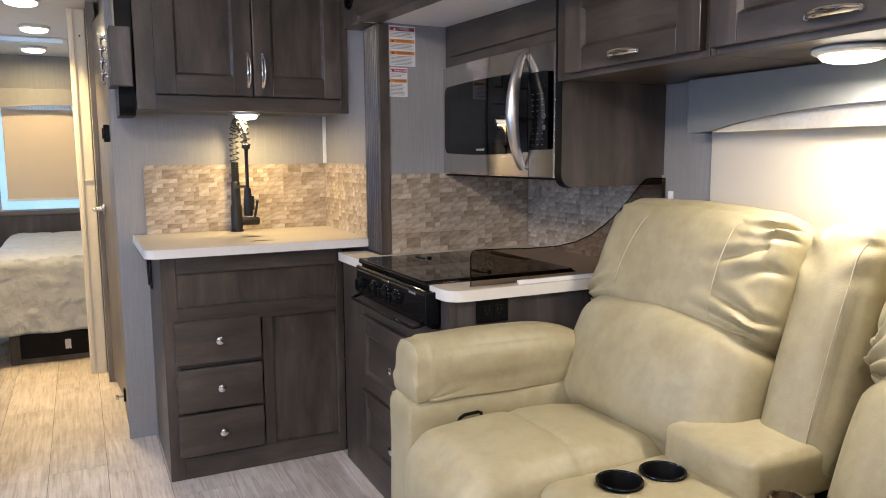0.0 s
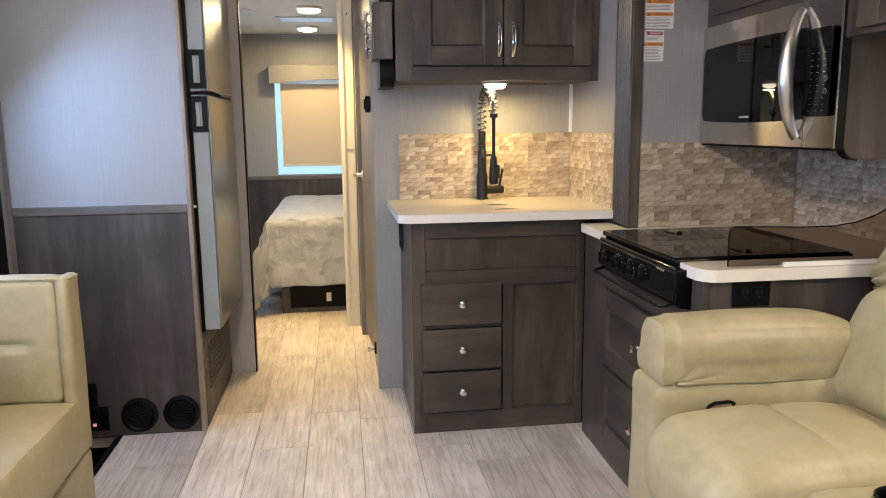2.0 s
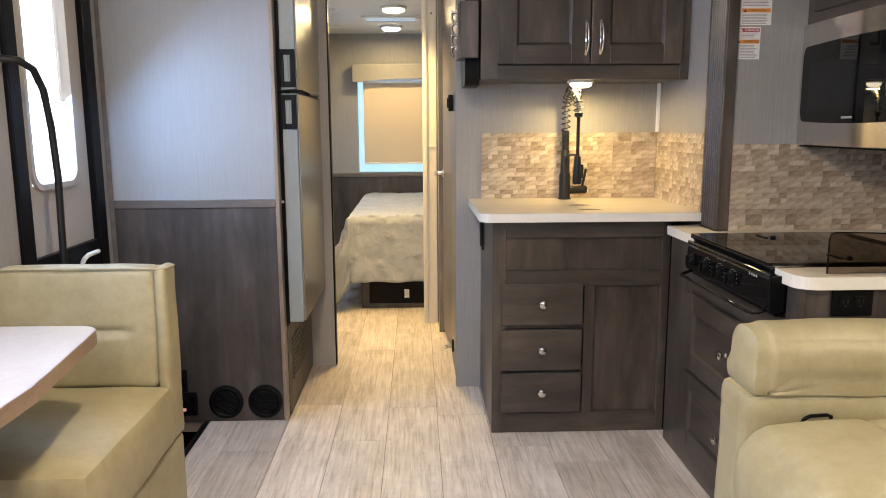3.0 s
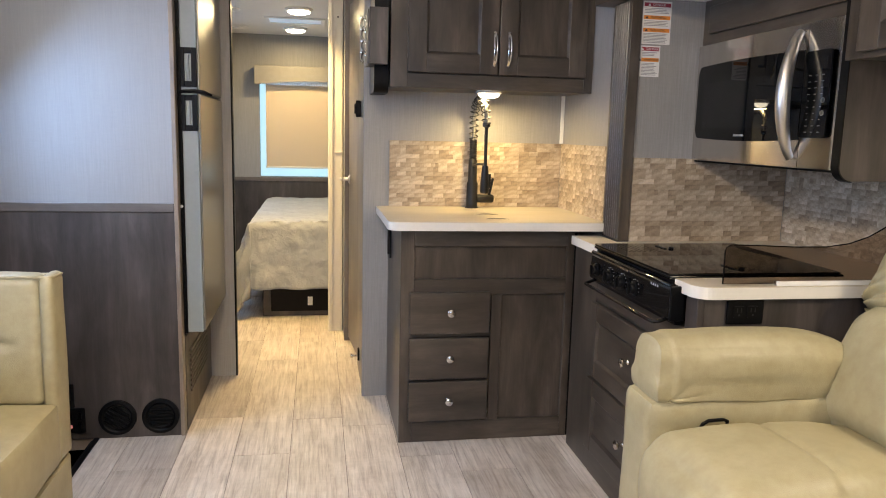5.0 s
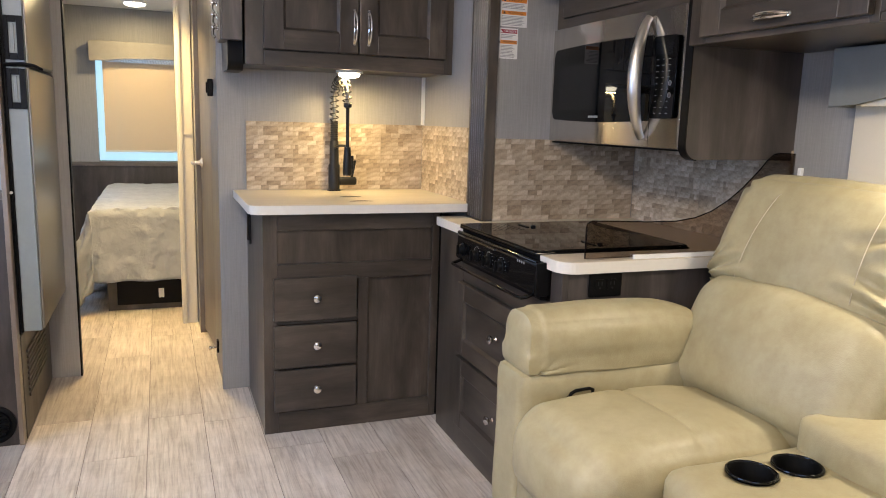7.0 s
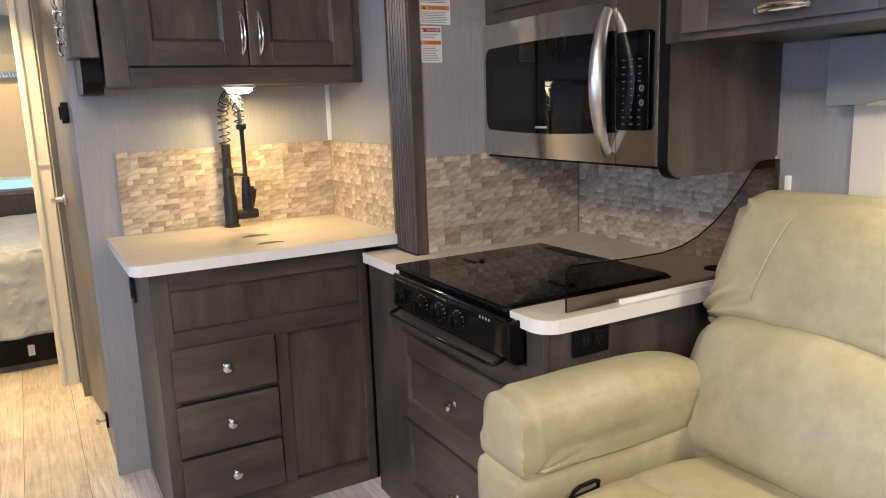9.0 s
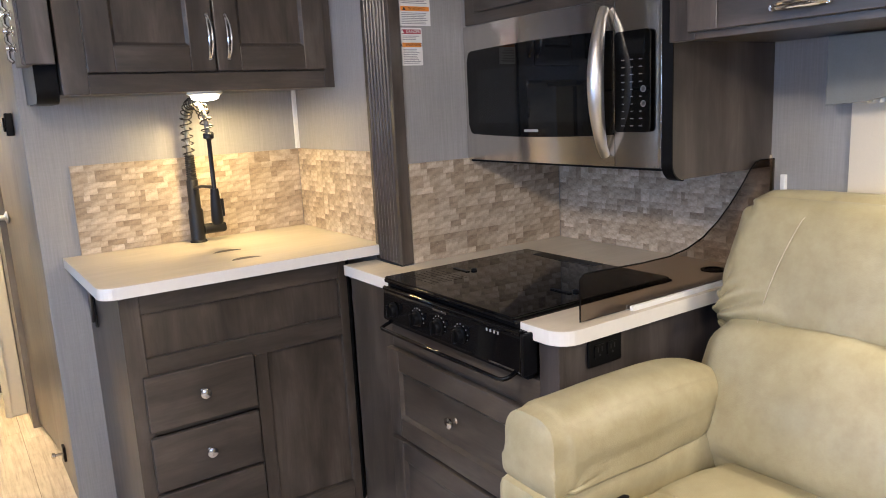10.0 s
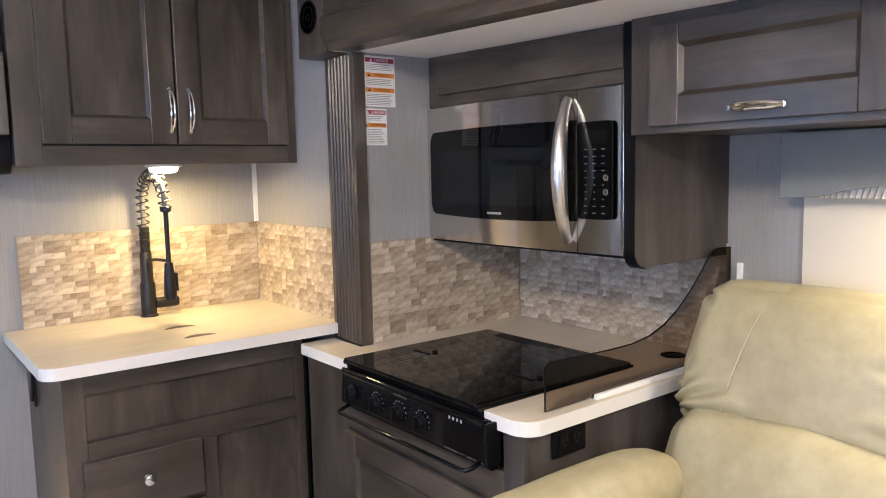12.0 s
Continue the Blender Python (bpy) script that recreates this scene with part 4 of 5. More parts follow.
kt = thing("stove_worktop", (1.5, 2.55, 0.825), "pale laminate worktop with a white edge round the stove", "worktop")
ol = [(1.116, 2.790), (1.116, 3.076), (1.236, 3.076), (1.236, 2.908), (1.29, 2.908), (1.29, 2.923), (1.933, 2.923), (1.933, 2.062)] + arc(1.168, 2.116, 0.054, 270, 180, 7) + [(1.114, 2.196), (1.655, 2.196), (1.655, 2.790)]
part("slab", prism(ol, "z", 0.834, 0.8665), COUNTER_EDGE, kt, "white edged slab")
inn = [(1.1175, 2.7915), (1.1175, 3.0745), (1.2345, 3.0745), (1.2345, 2.9065), (1.2915, 2.9065), (1.2915, 2.9215), (1.9315, 2.9215), (1.9315, 2.0635)] + arc(1.168, 2.116, 0.0525, 270, 180, 7) + [(1.1155, 2.1975), (1.6565, 2.1975), (1.6565, 2.7915)]
part("laminate", prism(inn, "z", 0.8666, 0.8676), COUNTER, kt, "pale linen-look top")
part("grommet", lathe(((0.034, 0), (0.034, 0.003), (0.024, 0.004), (0.022, 0.001)), (1.83, 2.20, 0.8677), "z", 24), BLACK, kt, "black cable grommet", True)

# range: cover glass, control panel, knobs, towel bar
rg = thing("stove", (1.38, 2.49, 0.70), "black built-in gas range with a glass cover", "stove")
part("body", box(1.111, 1.654, 2.20, 2.786, 0.74, 0.862, 0.002), BLACK, rg)
part("rim", box(1.100, 1.653, 2.199, 2.788, 0.8625, 0.8735, 0.003), BLACK_GLOSS, rg)
cover = part("cover_glass", prism(round_rect(1.098, 1.648, 2.203, 2.784, 0.008, 3), "z", 0.8738, 0.8798, 0.0015), BLACK_GLASS, rg, "black tempered glass cover")
part("hinge_slot", prism([(1.600, 2.70), (1.640, 2.70), (1.640, 2.44), (1.612, 2.44), (1.590, 2.57)], "z", 0.8799, 0.8806), BLACK, cover)
for i in range(7):
    part("vent_slot", box(1.15 + i * 0.018, 1.157 + i * 0.018, 2.60, 2.75, 0.8797, 0.8803, 0.0002), BLACK_GLASS, cover, "faint louvre in the cover")
for hx, hy in ((1.30, 2.69), (1.33, 2.30)):
    part("rubber_pad", box(hx, hx + 0.012, hy - 0.04, hy + 0.03, 0.8799, 0.8825, 0.001), BLACK, cover)
    part("pad_foot", lathe(((0.009, 0), (0.009, 0.005), (0.004, 0.007)), (hx + 0.03, hy - 0.035, 0.8799), "z", 10), BLACK, cover, "", True)
bm = prism([(1.086, 0.757), (1.082, 0.764), (1.088, 0.838), (1.093, 0.848), (1.110, 0.853), (1.110, 0.757)], "y", 2.165, 2.775, 0.003)
ctrl = part("control_panel", bm, BLACK_GLOSS, rg, "glossy black control panel")
part("top_lip", tube([(1.092, 2.168, 0.850), (1.092, 2.773, 0.850)], 0.007, None, 10), BLACK_GLOSS, rg, "", True)
part("side_cheek", box(1.084, 1.127, 2.154, 2.1645, 0.752, 0.852, 0.003), BLACK, rg)
for ky in (2.712, 2.590, 2.488, 2.392):
    kn = part("knob", lathe(((0.023, 0), (0.023, 0.004), (0.018, 0.006), (0.0165, 0.015), (0.015, 0.017)), (1.084, ky, 0.797), "-x", 24), BLACK, ctrl, "black control knob", True)
    part("grip", box(1.058, 1.0665, ky - 0.004, ky + 0.004, 0.779, 0.815, 0.002), BLACK, kn)
    for i in range(11 if ky < 2.7 else 0):
        a = radians(-40 + i * 26)
        c = (1.0845, ky + 0.029 * math.cos(a), 0.797 + 0.029 * math.sin(a))
        part("tick", box(c[0] - 0.0008, c[0] + 0.0008, c[1] - 0.0012, c[1] + 0.0012, c[2] - 0.0012, c[2] + 0.0012), PRINT, kn)
part("badge", box(1.0850, 1.0880, 2.455, 2.515, 0.836, 0.842, 0.0005), CHROME, ctrl, "small bright badge")
for i in range(4):
    part("panel_print", box(1.0862, 1.0875, 2.285 - i * 0.014, 2.290 - i * 0.014, 0.832, 0.839), PRINT, ctrl)
part("towel_bar", tube([(1.10, 2.755, 0.752), (1.075, 2.755, 0.744), (1.060, 2.750, 0.741), (1.055, 2.735, 0.741), (1.055, 2.215, 0.741), (1.060, 2.200, 0.741), (1.075, 2.195, 0.744), (1.10, 2.195, 0.752)], 0.0055, None, 10), BLACK_GLOSS, rg, "black towel bar", True)
part("lower_lip", box(1.106, 1.127, 2.165, 2.775, 0.738, 0.7565, 0.002), BLACK, rg)

# smoked glass splash guard with its channel
sg = thing("splash_guard", (1.55, 2.09, 0.868), "smoked glass splash guard with a swept top edge", "splash guard")
top = [(1.20, 0.972), (1.215, 0.980), (1.30, 0.978), (1.40, 0.974), (1.50, 0.974), (1.57, 0.983), (1.63, 1.002), (1.69, 1.035), (1.74, 1.072), (1.79, 1.118), (1.825, 1.155), (1.85, 1.174), (1.870, 1.178), (1.9335, 1.176)]
gl = part("pane", prism([(1.198, 0.872)] + [(1.198, 0.965)] + top + [(1.9335, 0.872)], "y", 2.087, 2.092, 0.0008), SMOKED, sg)
part("dark_edge", tube([(a, 2.0895, b) for a, b in top], 0.0018, None, 6), BLACK_GLOSS, sg, "dark polished edge", True)
part("dark_end", tube([(1.198, 2.0895, 0.872), (1.198, 2.0895, 0.965)], 0.002, None, 6), BLACK_GLOSS, sg, "dark polished edge")
part("channel", box(1.355, 1.80, 2.075, 2.085, 0.8677, 0.880, 0.001), WHITE_PLASTIC, sg, "white channel strip")
part("channel_side", box(1.355, 1.80, 2.0935, 2.099, 0.8677, 0.880, 0.001), WHITE_PLASTIC, sg, "white channel strip")

# outlet on the end panel
oc = thing("power_outlet", (1.27, 2.084, 0.74), "black duplex power outlet on the cabinet end", "outlet")
part("plate", box(1.213, 1.323, 2.080, 2.0875, 0.760, 0.831, 0.004), BLACK, oc)
for ox in (1.2475, 1.2885):
    face = part("socket", prism(round_rect(ox - 0.017, ox + 0.017, 0.779, 0.812, 0.006, 3), "y", 2.0775, 2.0798), BLACK, oc)
    for dx in (-0.006, 0.006):
        part("slot", box(ox + dx - 0.0015, ox + dx + 0.0015, 2.0768, 2.0774, 0.795, 0.806), SLOT, face)
    part("ground_hole", lathe(((0.003, 0), (0.003, 0.0006)), (ox, 2.0775, 0.787), "-y", 8), SLOT, face)

# ---- microwave over the stove ----
mw = thing("microwave", (1.72, 2.525, 1.18), "stainless steel microwave with a dark glass door", "microwave")
part("body", box(1.545, 1.93, 2.130, 2.918, 1.182, 1.600, 0.003), BLACK, mw)


def bowed(y0, y1, z0, z1, x, bow, thick, n=14):
    """A front that bows a little towards the room between y 2.13 and 2.92."""
    bm = bmesh.new()
    rows = []
    for i in range(n + 1):
        y = y0 + (y1 - y0) * i / n
        s = (y - 2.525) / 0.395
        fx = x - bow * (1 - s * s)
        rows.append([bm.verts.new(p) for p in ((fx, y, z0), (fx, y, z1), (fx + thick, y, z1), (fx + thick, y, z0))])
    for a, b in zip(rows, rows[1:]):
        for k in range(4):
            bm.faces.new((a[k], a[(k + 1) % 4], b[(k + 1) % 4], b[k]))
    bm.faces.new(rows[0])
    bm.faces.new(rows[-1])
    return bm


dr = part("door", bowed(2.274, 2.918, 1.184, 1.600, 1.522, 0.014, 0.022), STEEL, mw, "brushed steel door", True)
# dark glass of the door, its top and bottom edges bowed
bm = bmesh.new()
rows, n = [], 64
for i in range(n + 1):
    y = 2.278 + (2.900 - 2.278) * i / n
    s = (y - 2.525) / 0.395
    e = (y - 2.278) / 0.622
    fx = 1.5215 - 0.014 * (1 - s * s)
    corner = 0.030 * (1 - math.sqrt(max(0.0, 1 - max(0.0, (e - 0.955) / 0.045) ** 2)))
    lo = 1.268 - 0.010 * math.sin(math.pi * min(1, e * 0.85 + 0.1)) + corner
    hi = 1.522 + 0.006 * math.sin(math.pi * min(1, e * 0.85 + 0.1)) - corner
    rows.append([bm.verts.new(p) for p in ((fx - 0.0025, y, lo), (fx - 0.0025, y, hi), (fx + 0.001, y, hi), (fx + 0.001, y, lo))])
for a, b in zip(rows, rows[1:]):
    for k in range(4):
        bm.faces.new((a[k], a[(k + 1) % 4], b[(k + 1) % 4], b[k]))
bm.faces.new(rows[0])
bm.faces.new(rows[-1])
win = part("door_glass", bm, BLACK_GLASS, dr, "dark glass window", True)
scr = bmesh.new()
rows = []
for i in range(13):
    y = 2.36 + (2.845 - 2.36) * i / 12
    s = (y - 2.525) / 0.395
    fx = 1.5215 - 0.014 * (1 - s * s) - 0.0030
    rows.append((scr.verts.new((fx, y, 1.300)), scr.verts.new((fx, y, 1.462))))
for a, b in zip(rows, rows[1:]):
    scr.faces.new((a[0], b[0], b[1], a[1]))
part("inner_screen", scr, SCREEN, dr, "grey mesh screen", True)
part("badge", box(1.5050, 1.5068, 2.555, 2.615, 1.273, 1.280), PRINT, dr, "small pale maker's badge")
# bowed handle
hp, hr = [], []
for i in range(25):
    s = i / 24
    z = 1.212 + 0.366 * s
    hp.append((1.506 - 0.050 * math.sin(math.pi * s) ** 0.75, 2.298 - 0.014 * math.sin(math.pi * s), z))
    hr.append(0.012 + 0.009 * math.sin(math.pi * s))
part("handle", tube(hp, hr, None, 16), SATIN, dr, "bright bowed handle", True)
cp = part("control_side", bowed(2.132, 2.272, 1.184, 1.600, 1.522, 0.014, 0.022, 6), STEEL, mw, "brushed steel control side", True)
# black strip fills the door gap in place of its shade
part("door_gap_shade", box(1.5160, 1.5300, 2.2715, 2.2745, 1.186, 1.598), BLACK, mw, "black strip for the shade in the gap beside the door")
part("bright_edge", box(1.5165, 1.545, 2.1285, 2.1375, 1.184, 1.600, 0.001), CHROME, mw, "bright side edge")
pad = part("keypad", prism(round_rect(2.156, 2.268, 1.272, 1.517, 0.012, 4), "x", 1.5075, 1.5125), BLACK_GLASS, cp, "black keypad")
part("display", box(1.5068, 1.5074, 2.172, 2.252, 1.462, 1.496), SCREEN, pad, "unlit display")
for r in range(10):
    for c in range(3):
        w = 0.010 if r < 4 or r > 7 else 0.006
        yc, zc = 2.184 + c * 0.028, 1.448 - r * 0.0178
        if c == 0 and r in (4, 6):
            part("round_key", lathe(((0.008, 0), (0.008, 0.0006), (0.0066, 0.0008), (0.0064, 0)), (1.5074, 2.176, zc), "-x", 16), PRINT, pad)
        else:
            part("key_print", box(1.5066, 1.5074, yc - w / 2, yc + w / 2, zc - 0.0011, zc + 0.0011), KEY_PRINT, pad)
part("underside", box(1.53, 1.92, 2.14, 2.91, 1.176, 1.1815, 0.001), BLACK, mw, "dark underside plate")

# cupboard box that holds the microwave
mc = thing("microwave_cupboard", (1.72, 2.51, 1.155), "dark stained cupboard surround round the microwave", "cupboard")
part("upper_panel", box(1.535, 1.93, 2.130, 2.922, 1.605, 1.776, 0.001), WOOD_H, mc)
part("flap", box(1.520, 1.534, 2.135, 2.860, 1.640, 1.738, 0.003), WOOD_H, mc)
pts = arc(1.562, 1.197, 0.042, 180, 270, 7) + [(1.934, 1.155), (1.934, 1.776), (1.520, 1.776)]
part("side_panel", prism(pts, "y", 2.098, 2.126, 0.001), PANEL_V, mc)
pe = [(1.516, 1.776)] + [(1.516, 1.197)] + arc(1.562, 1.197, 0.046, 180, 270, 7)
pe2 = [(1.5195, 1.776)] + [(1.5195, 1.197)] + arc(1.562, 1.197, 0.0425, 180, 270, 7)
bm = bmesh.new()
ra = [[bm.verts.new((a, y, b)) for a, b in ring] for ring in (pe, pe2) for y in (2.096, 2.128)]
for i in range(len(pe) - 1):
    for r0, r1 in ((0, 1), (1, 3), (3, 2), (2, 0)):
        bm.faces.new((ra[r0][i], ra[r0][i + 1], ra[r1][i + 1], ra[r1][i]))
part("edge_band", bm, BLACK, mc, "black edge band", True)

# row of overhead cupboards along the slide-out
OX = 1.50
for y0, y1 in ((1.492, 2.094), (0.890, 1.490), (0.305, 0.888)):
    oc2 = thing("overhead_cupboard", (1.72, (y0 + y1) / 2, 1.48), "dark stained overhead cupboard with a lift-up door", "cupboard", "overhead cupboards")
    part("body", box(OX + 0.021, 1.934, y0, y1, 1.481, 1.76, 0.001), WOOD_H, oc2)
    for b in ((y0, y0 + 0.024, 1.476, 1.752), (y1 - 0.070 if y1 > 2 else y1 - 0.024, y1, 1.476, 1.752)):
        part("face_stile", box(OX, OX + 0.0205, b[0], b[1], b[2], b[3], 0.0015), WOOD_V, oc2)
    e0, e1 = y0 + 0.024, (y1 - 0.070 if y1 > 2 else y1 - 0.024)
    part("face_rail", box(OX, OX + 0.0205, e0, e1, 1.476, 1.505, 0.0015), WOOD_H, oc2)
    part("face_rail", box(OX, OX + 0.0205, e0, e1, 1.700, 1.752, 0.0015), WOOD_H, oc2)
    leaf = frame_door("door", "x", OX - 0.001, y0 + 0.013, y1 - 0.062 if y1 > 2 else y1 - 0.013, 1.492, 1.712, oc2, 0.077, low=0.064, high=0.044)
    bow_handle(leaf, "x", OX - 0.0205, (y0 + y1) / 2 - 0.022, 1.518, 0.112, False)

dm = thing("dome_light", (1.70, 1.28, 1.43), "lit round dome light under the overhead cupboards", "light")
part("base_ring", lathe(((0.0, 0), (0.080, 0), (0.083, 0.004), (0.081, 0.010), (0.074, 0.014), (0.066, 0.015)), (1.70, 1.28, 1.480), "-z", 48), WHITE_PLASTIC, dm, "white ring", True)
part("lens", lathe(((0.066, 0.0), (0.065, 0.005), (0.060, 0.010), (0.050, 0.014), (0.034, 0.017), (0.0, 0.019)), (1.70, 1.28, 1.4655), "-z", 48), LAMP_ON, dm, "glowing lens", True)

# window shade and cornice behind the sofa
ws = thing("window_shade", (1.93, 1.3, 0.78), "cream pull-down shade over the slide-out window", "shade")
part("cloth", box(1.9285, 1.9335, 0.70, 1.888, 0.78, 1.40), SHADE, ws)
part("hem_bar", box(1.926, 1.934, 0.70, 1.888, 0.762, 0.779, 0.002), WHITE_PLASTIC, ws)
vl = thing("window_cornice", (1.88, 1.3, 1.32), "padded blue-grey cornice with a silver pleated lining", "cornice")
arch = [(1.912, 1.315), (1.912, 1.476), (0.62, 1.476), (0.62, 1.315), (0.72, 1.320)]
for i in range(17):
    s = i / 16
    arch.append((0.78 + (1.82 - 0.78) * s, 1.322 + 0.052 * math.sin(math.pi * s) ** 0.8))
part("front_board", prism(arch, "x", 1.848, 1.866, 0.003), GREY_CORNICE, vl)
part("end_board", box(1.8665, 1.9335, 1.896, 1.912, 1.316, 1.475, 0.002), GREY_CORNICE, vl)
bm = bmesh.new()
prev = None
for i in range(150):
    y = 0.78 + 1.04 * i / 149
    x = 1.870 + 0.011 * (i % 2)
    cur = (bm.verts.new((x, y + 0.012, 1.318)), bm.verts.new((x, y - 0.012, 1.40)))
    if prev:
        bm.faces.new((prev[0], cur[0], cur[1], prev[1]))
    prev = cur
part("lining", bm, SILVER_TRIM, vl, "silver slant-pleated lining")
solid("wall_hook", box(1.922, 1.9345, 2.050, 2.064, 1.07, 1.135, 0.002), WHITE_PLASTIC, "small white wall clip by the splash guard", "clip")

# ---- safety labels on the end wall ----
def label_sheet(x0, x1, z0, z1, heads):
    sheet = thing("safety_label", ((x0 + x1) / 2, 2.924, z0), "white printed safety label with red and orange headings", "label", "safety labels")
    part("sheet", box(x0, x1, 2.9235, 2.9247, z0, z1), PAPER, sheet)
    for i, (zt, word, mat) in enumerate(heads):
        h = 0.0135
        part("heading", box(x0 + 0.004, x1 - 0.004, 2.9226, 2.9234, zt - h, zt), mat, sheet, "coloured heading band")
        words("lettering", word, 0.0125, PAPER if mat is RED else INK_DARK, sheet, Matrix.Translation(((x0 + x1) / 2 + 0.006, 2.9222, zt - h / 2)) @ Matrix.Rotation(radians(90), 4, "X"))
        zx = (x0 + x1) / 2 - (0.032 if word == "DANGER" else 0.040)
        part("warning_sign", prism([(zx - 0.006, zt - h + 0.002), (zx + 0.006, zt - h + 0.002), (zx, zt - 0.002)], "y", 2.9220, 2.9225), PAPER if mat is RED else INK_DARK, sheet)
        low = heads[i + 1][0] if i + 1 < len(heads) else z0
        z = zt - h - 0.005
        while z > low + 0.006:
            part("print_line", box(x0 + 0.006, x1 - 0.006 - 0.018 * random.random(), 2.9228, 2.9234, z - 0.0022, z), INK, sheet)
            z -= 0.0052
    return sheet


label_sheet(1.291, 1.402, 1.604, 1.757, ((1.751, "DANGER", RED), (1.706, "WARNING", ORANGE), (1.661, "WARNING", ORANGE)))
label_sheet(1.291, 1.367, 1.486, 1.598, ((1.593, "DANGER", RED), (1.554, "WARNING", ORANGE)))

# ---- theatre sofa ----
so = thing("theatre_sofa", (1.45, 1.3, 0.0), "cream leatherette two-seat theatre sofa with a centre console", "sofa")


def pad_at(centre, size, radius, cells, lean=0.0, puff=0.0, extra=None, taper=0.0):
    """A cushion at centre that leans back by lean degrees (top towards +x) and swells by puff."""
    c = Vector(centre)
    turn = Matrix.Rotation(radians(lean), 3, "Y")

    def warp(p, unit):
        u, v, w = unit
        q = Vector(p)
        if abs(u) > 0.9:
            q.x += math.copysign(puff * (1 - v ** 2) * (1 - w ** 2), u)
        if abs(w) > 0.9:
            q.z += math.copysign(puff * 0.6 * (1 - v ** 2) * (1 - u ** 2), w)
        if abs(v) > 0.9:
            q.y += math.copysign(puff * 0.4 * (1 - u ** 2) * (1 - w ** 2), v)
        q.y *= 1 - taper * (w + 1) / 2
        if extra:
            q = extra(q, unit)
        q += Vector((lump(q + c, 7.0, 0.004), lump(q + c * 2, 6.0, 0.003), lump(q + c * 3, 7.0, 0.004)))
        return turn @ q + c
    return cushion(size, radius, cells, warp)


def creases(lines, depth):
    """Sharp gathers along short lines in the cushion's own (across, up) plane, deepest at their first end."""
    def fn(q, unit):
        u, v, w = unit
        if u > 0.5:
            return q
        for v0, w0, v1, w1, k in lines:
            dv, dw = v1 - v0, w1 - w0
            t = max(0.0, min(1.0, ((v - v0) * dv + (w - w0) * dw) / (dv * dv + dw * dw)))
            d = math.hypot(v - v0 - t * dv, (w - w0 - t * dw) * 0.6)
            fade = (1 - t) ** 0.7
            wide = 0.030 + 0.035 * t
            q.x += depth * k * fade * (math.exp(-(d / wide) ** 2) - 0.5 * math.exp(-((d - 2.4 * wide) / (1.3 * wide)) ** 2))
        return q
    return fn


HEAD_LINES = ((-1.0, 0.80, -0.78, 0.60, 1.9), (-1.0, 0.60, -0.80, 0.40, 1.5), (-0.95, 0.42, -0.42, 0.02, 0.9), (-1.0, 0.12, -0.50, -0.22, 0.55),
              (-0.98, -0.55, -0.42, -0.22, 1.1), (-0.98, -0.78, -0.36, -0.52, 1.5), (-0.96, -0.92, -0.18, -0.80, 1.5),
              (1.0, -0.80, 0.52, -0.40, 1.5), (1.0, -0.93, 0.34, -0.74, 1.7), (1.0, -0.60, 0.70, -0.20, 1.2), (1.0, -0.38, 0.82, -0.05, 0.8), (1.0, 0.85, 0.80, 0.58, 0.9),
              (0.34, 1.0, 0.30, 0.55, 0.15), (-0.16, 1.0, -0.20, 0.50, 0.15), (-0.56, 1.0, -0.58, 0.62, 0.3))
NARROW_LINES = ((1.0, 0.82, 0.2, 0.70, 1.3), (1.0, 0.70, -0.1, 0.58, 0.9), (-1.0, 0.86, 0.1, 0.76, 1.1), (-1.0, 0.62, -0.2, 0.50, 0.6), (0.3, 1.0, 0.2, 0.80, 0.8))


def seat_set(ya, yb, parent):
    """One reclining place between ya and yb: seat and foot panel."""
    yc, w = (ya + yb) / 2, yb - ya
    part("seat", pad_at((1.183, yc, 0.460), (0.60, w, 0.225), 0.080, (52, 24, 14), 0, 0.022, lambda q, n: q + Vector((0, 0, -0.035 * max(0, n[0] - 0.1) ** 2 - 0.015 * max(0.0, -n[0]) ** 3 - 0.008 * math.exp(-((q.x - 0.0) / 0.014) ** 2)))), LEATHER, parent, "", True)
    part("foot_panel", pad_at((0.955, yc, 0.235), (0.10, w - 0.01, 0.40), 0.035, (6, 12, 14), 0, 0.012), LEATHER, parent, "", True)


seat_set(1.505, 1.905, so)
seat_set(0.795, 1.165, so)
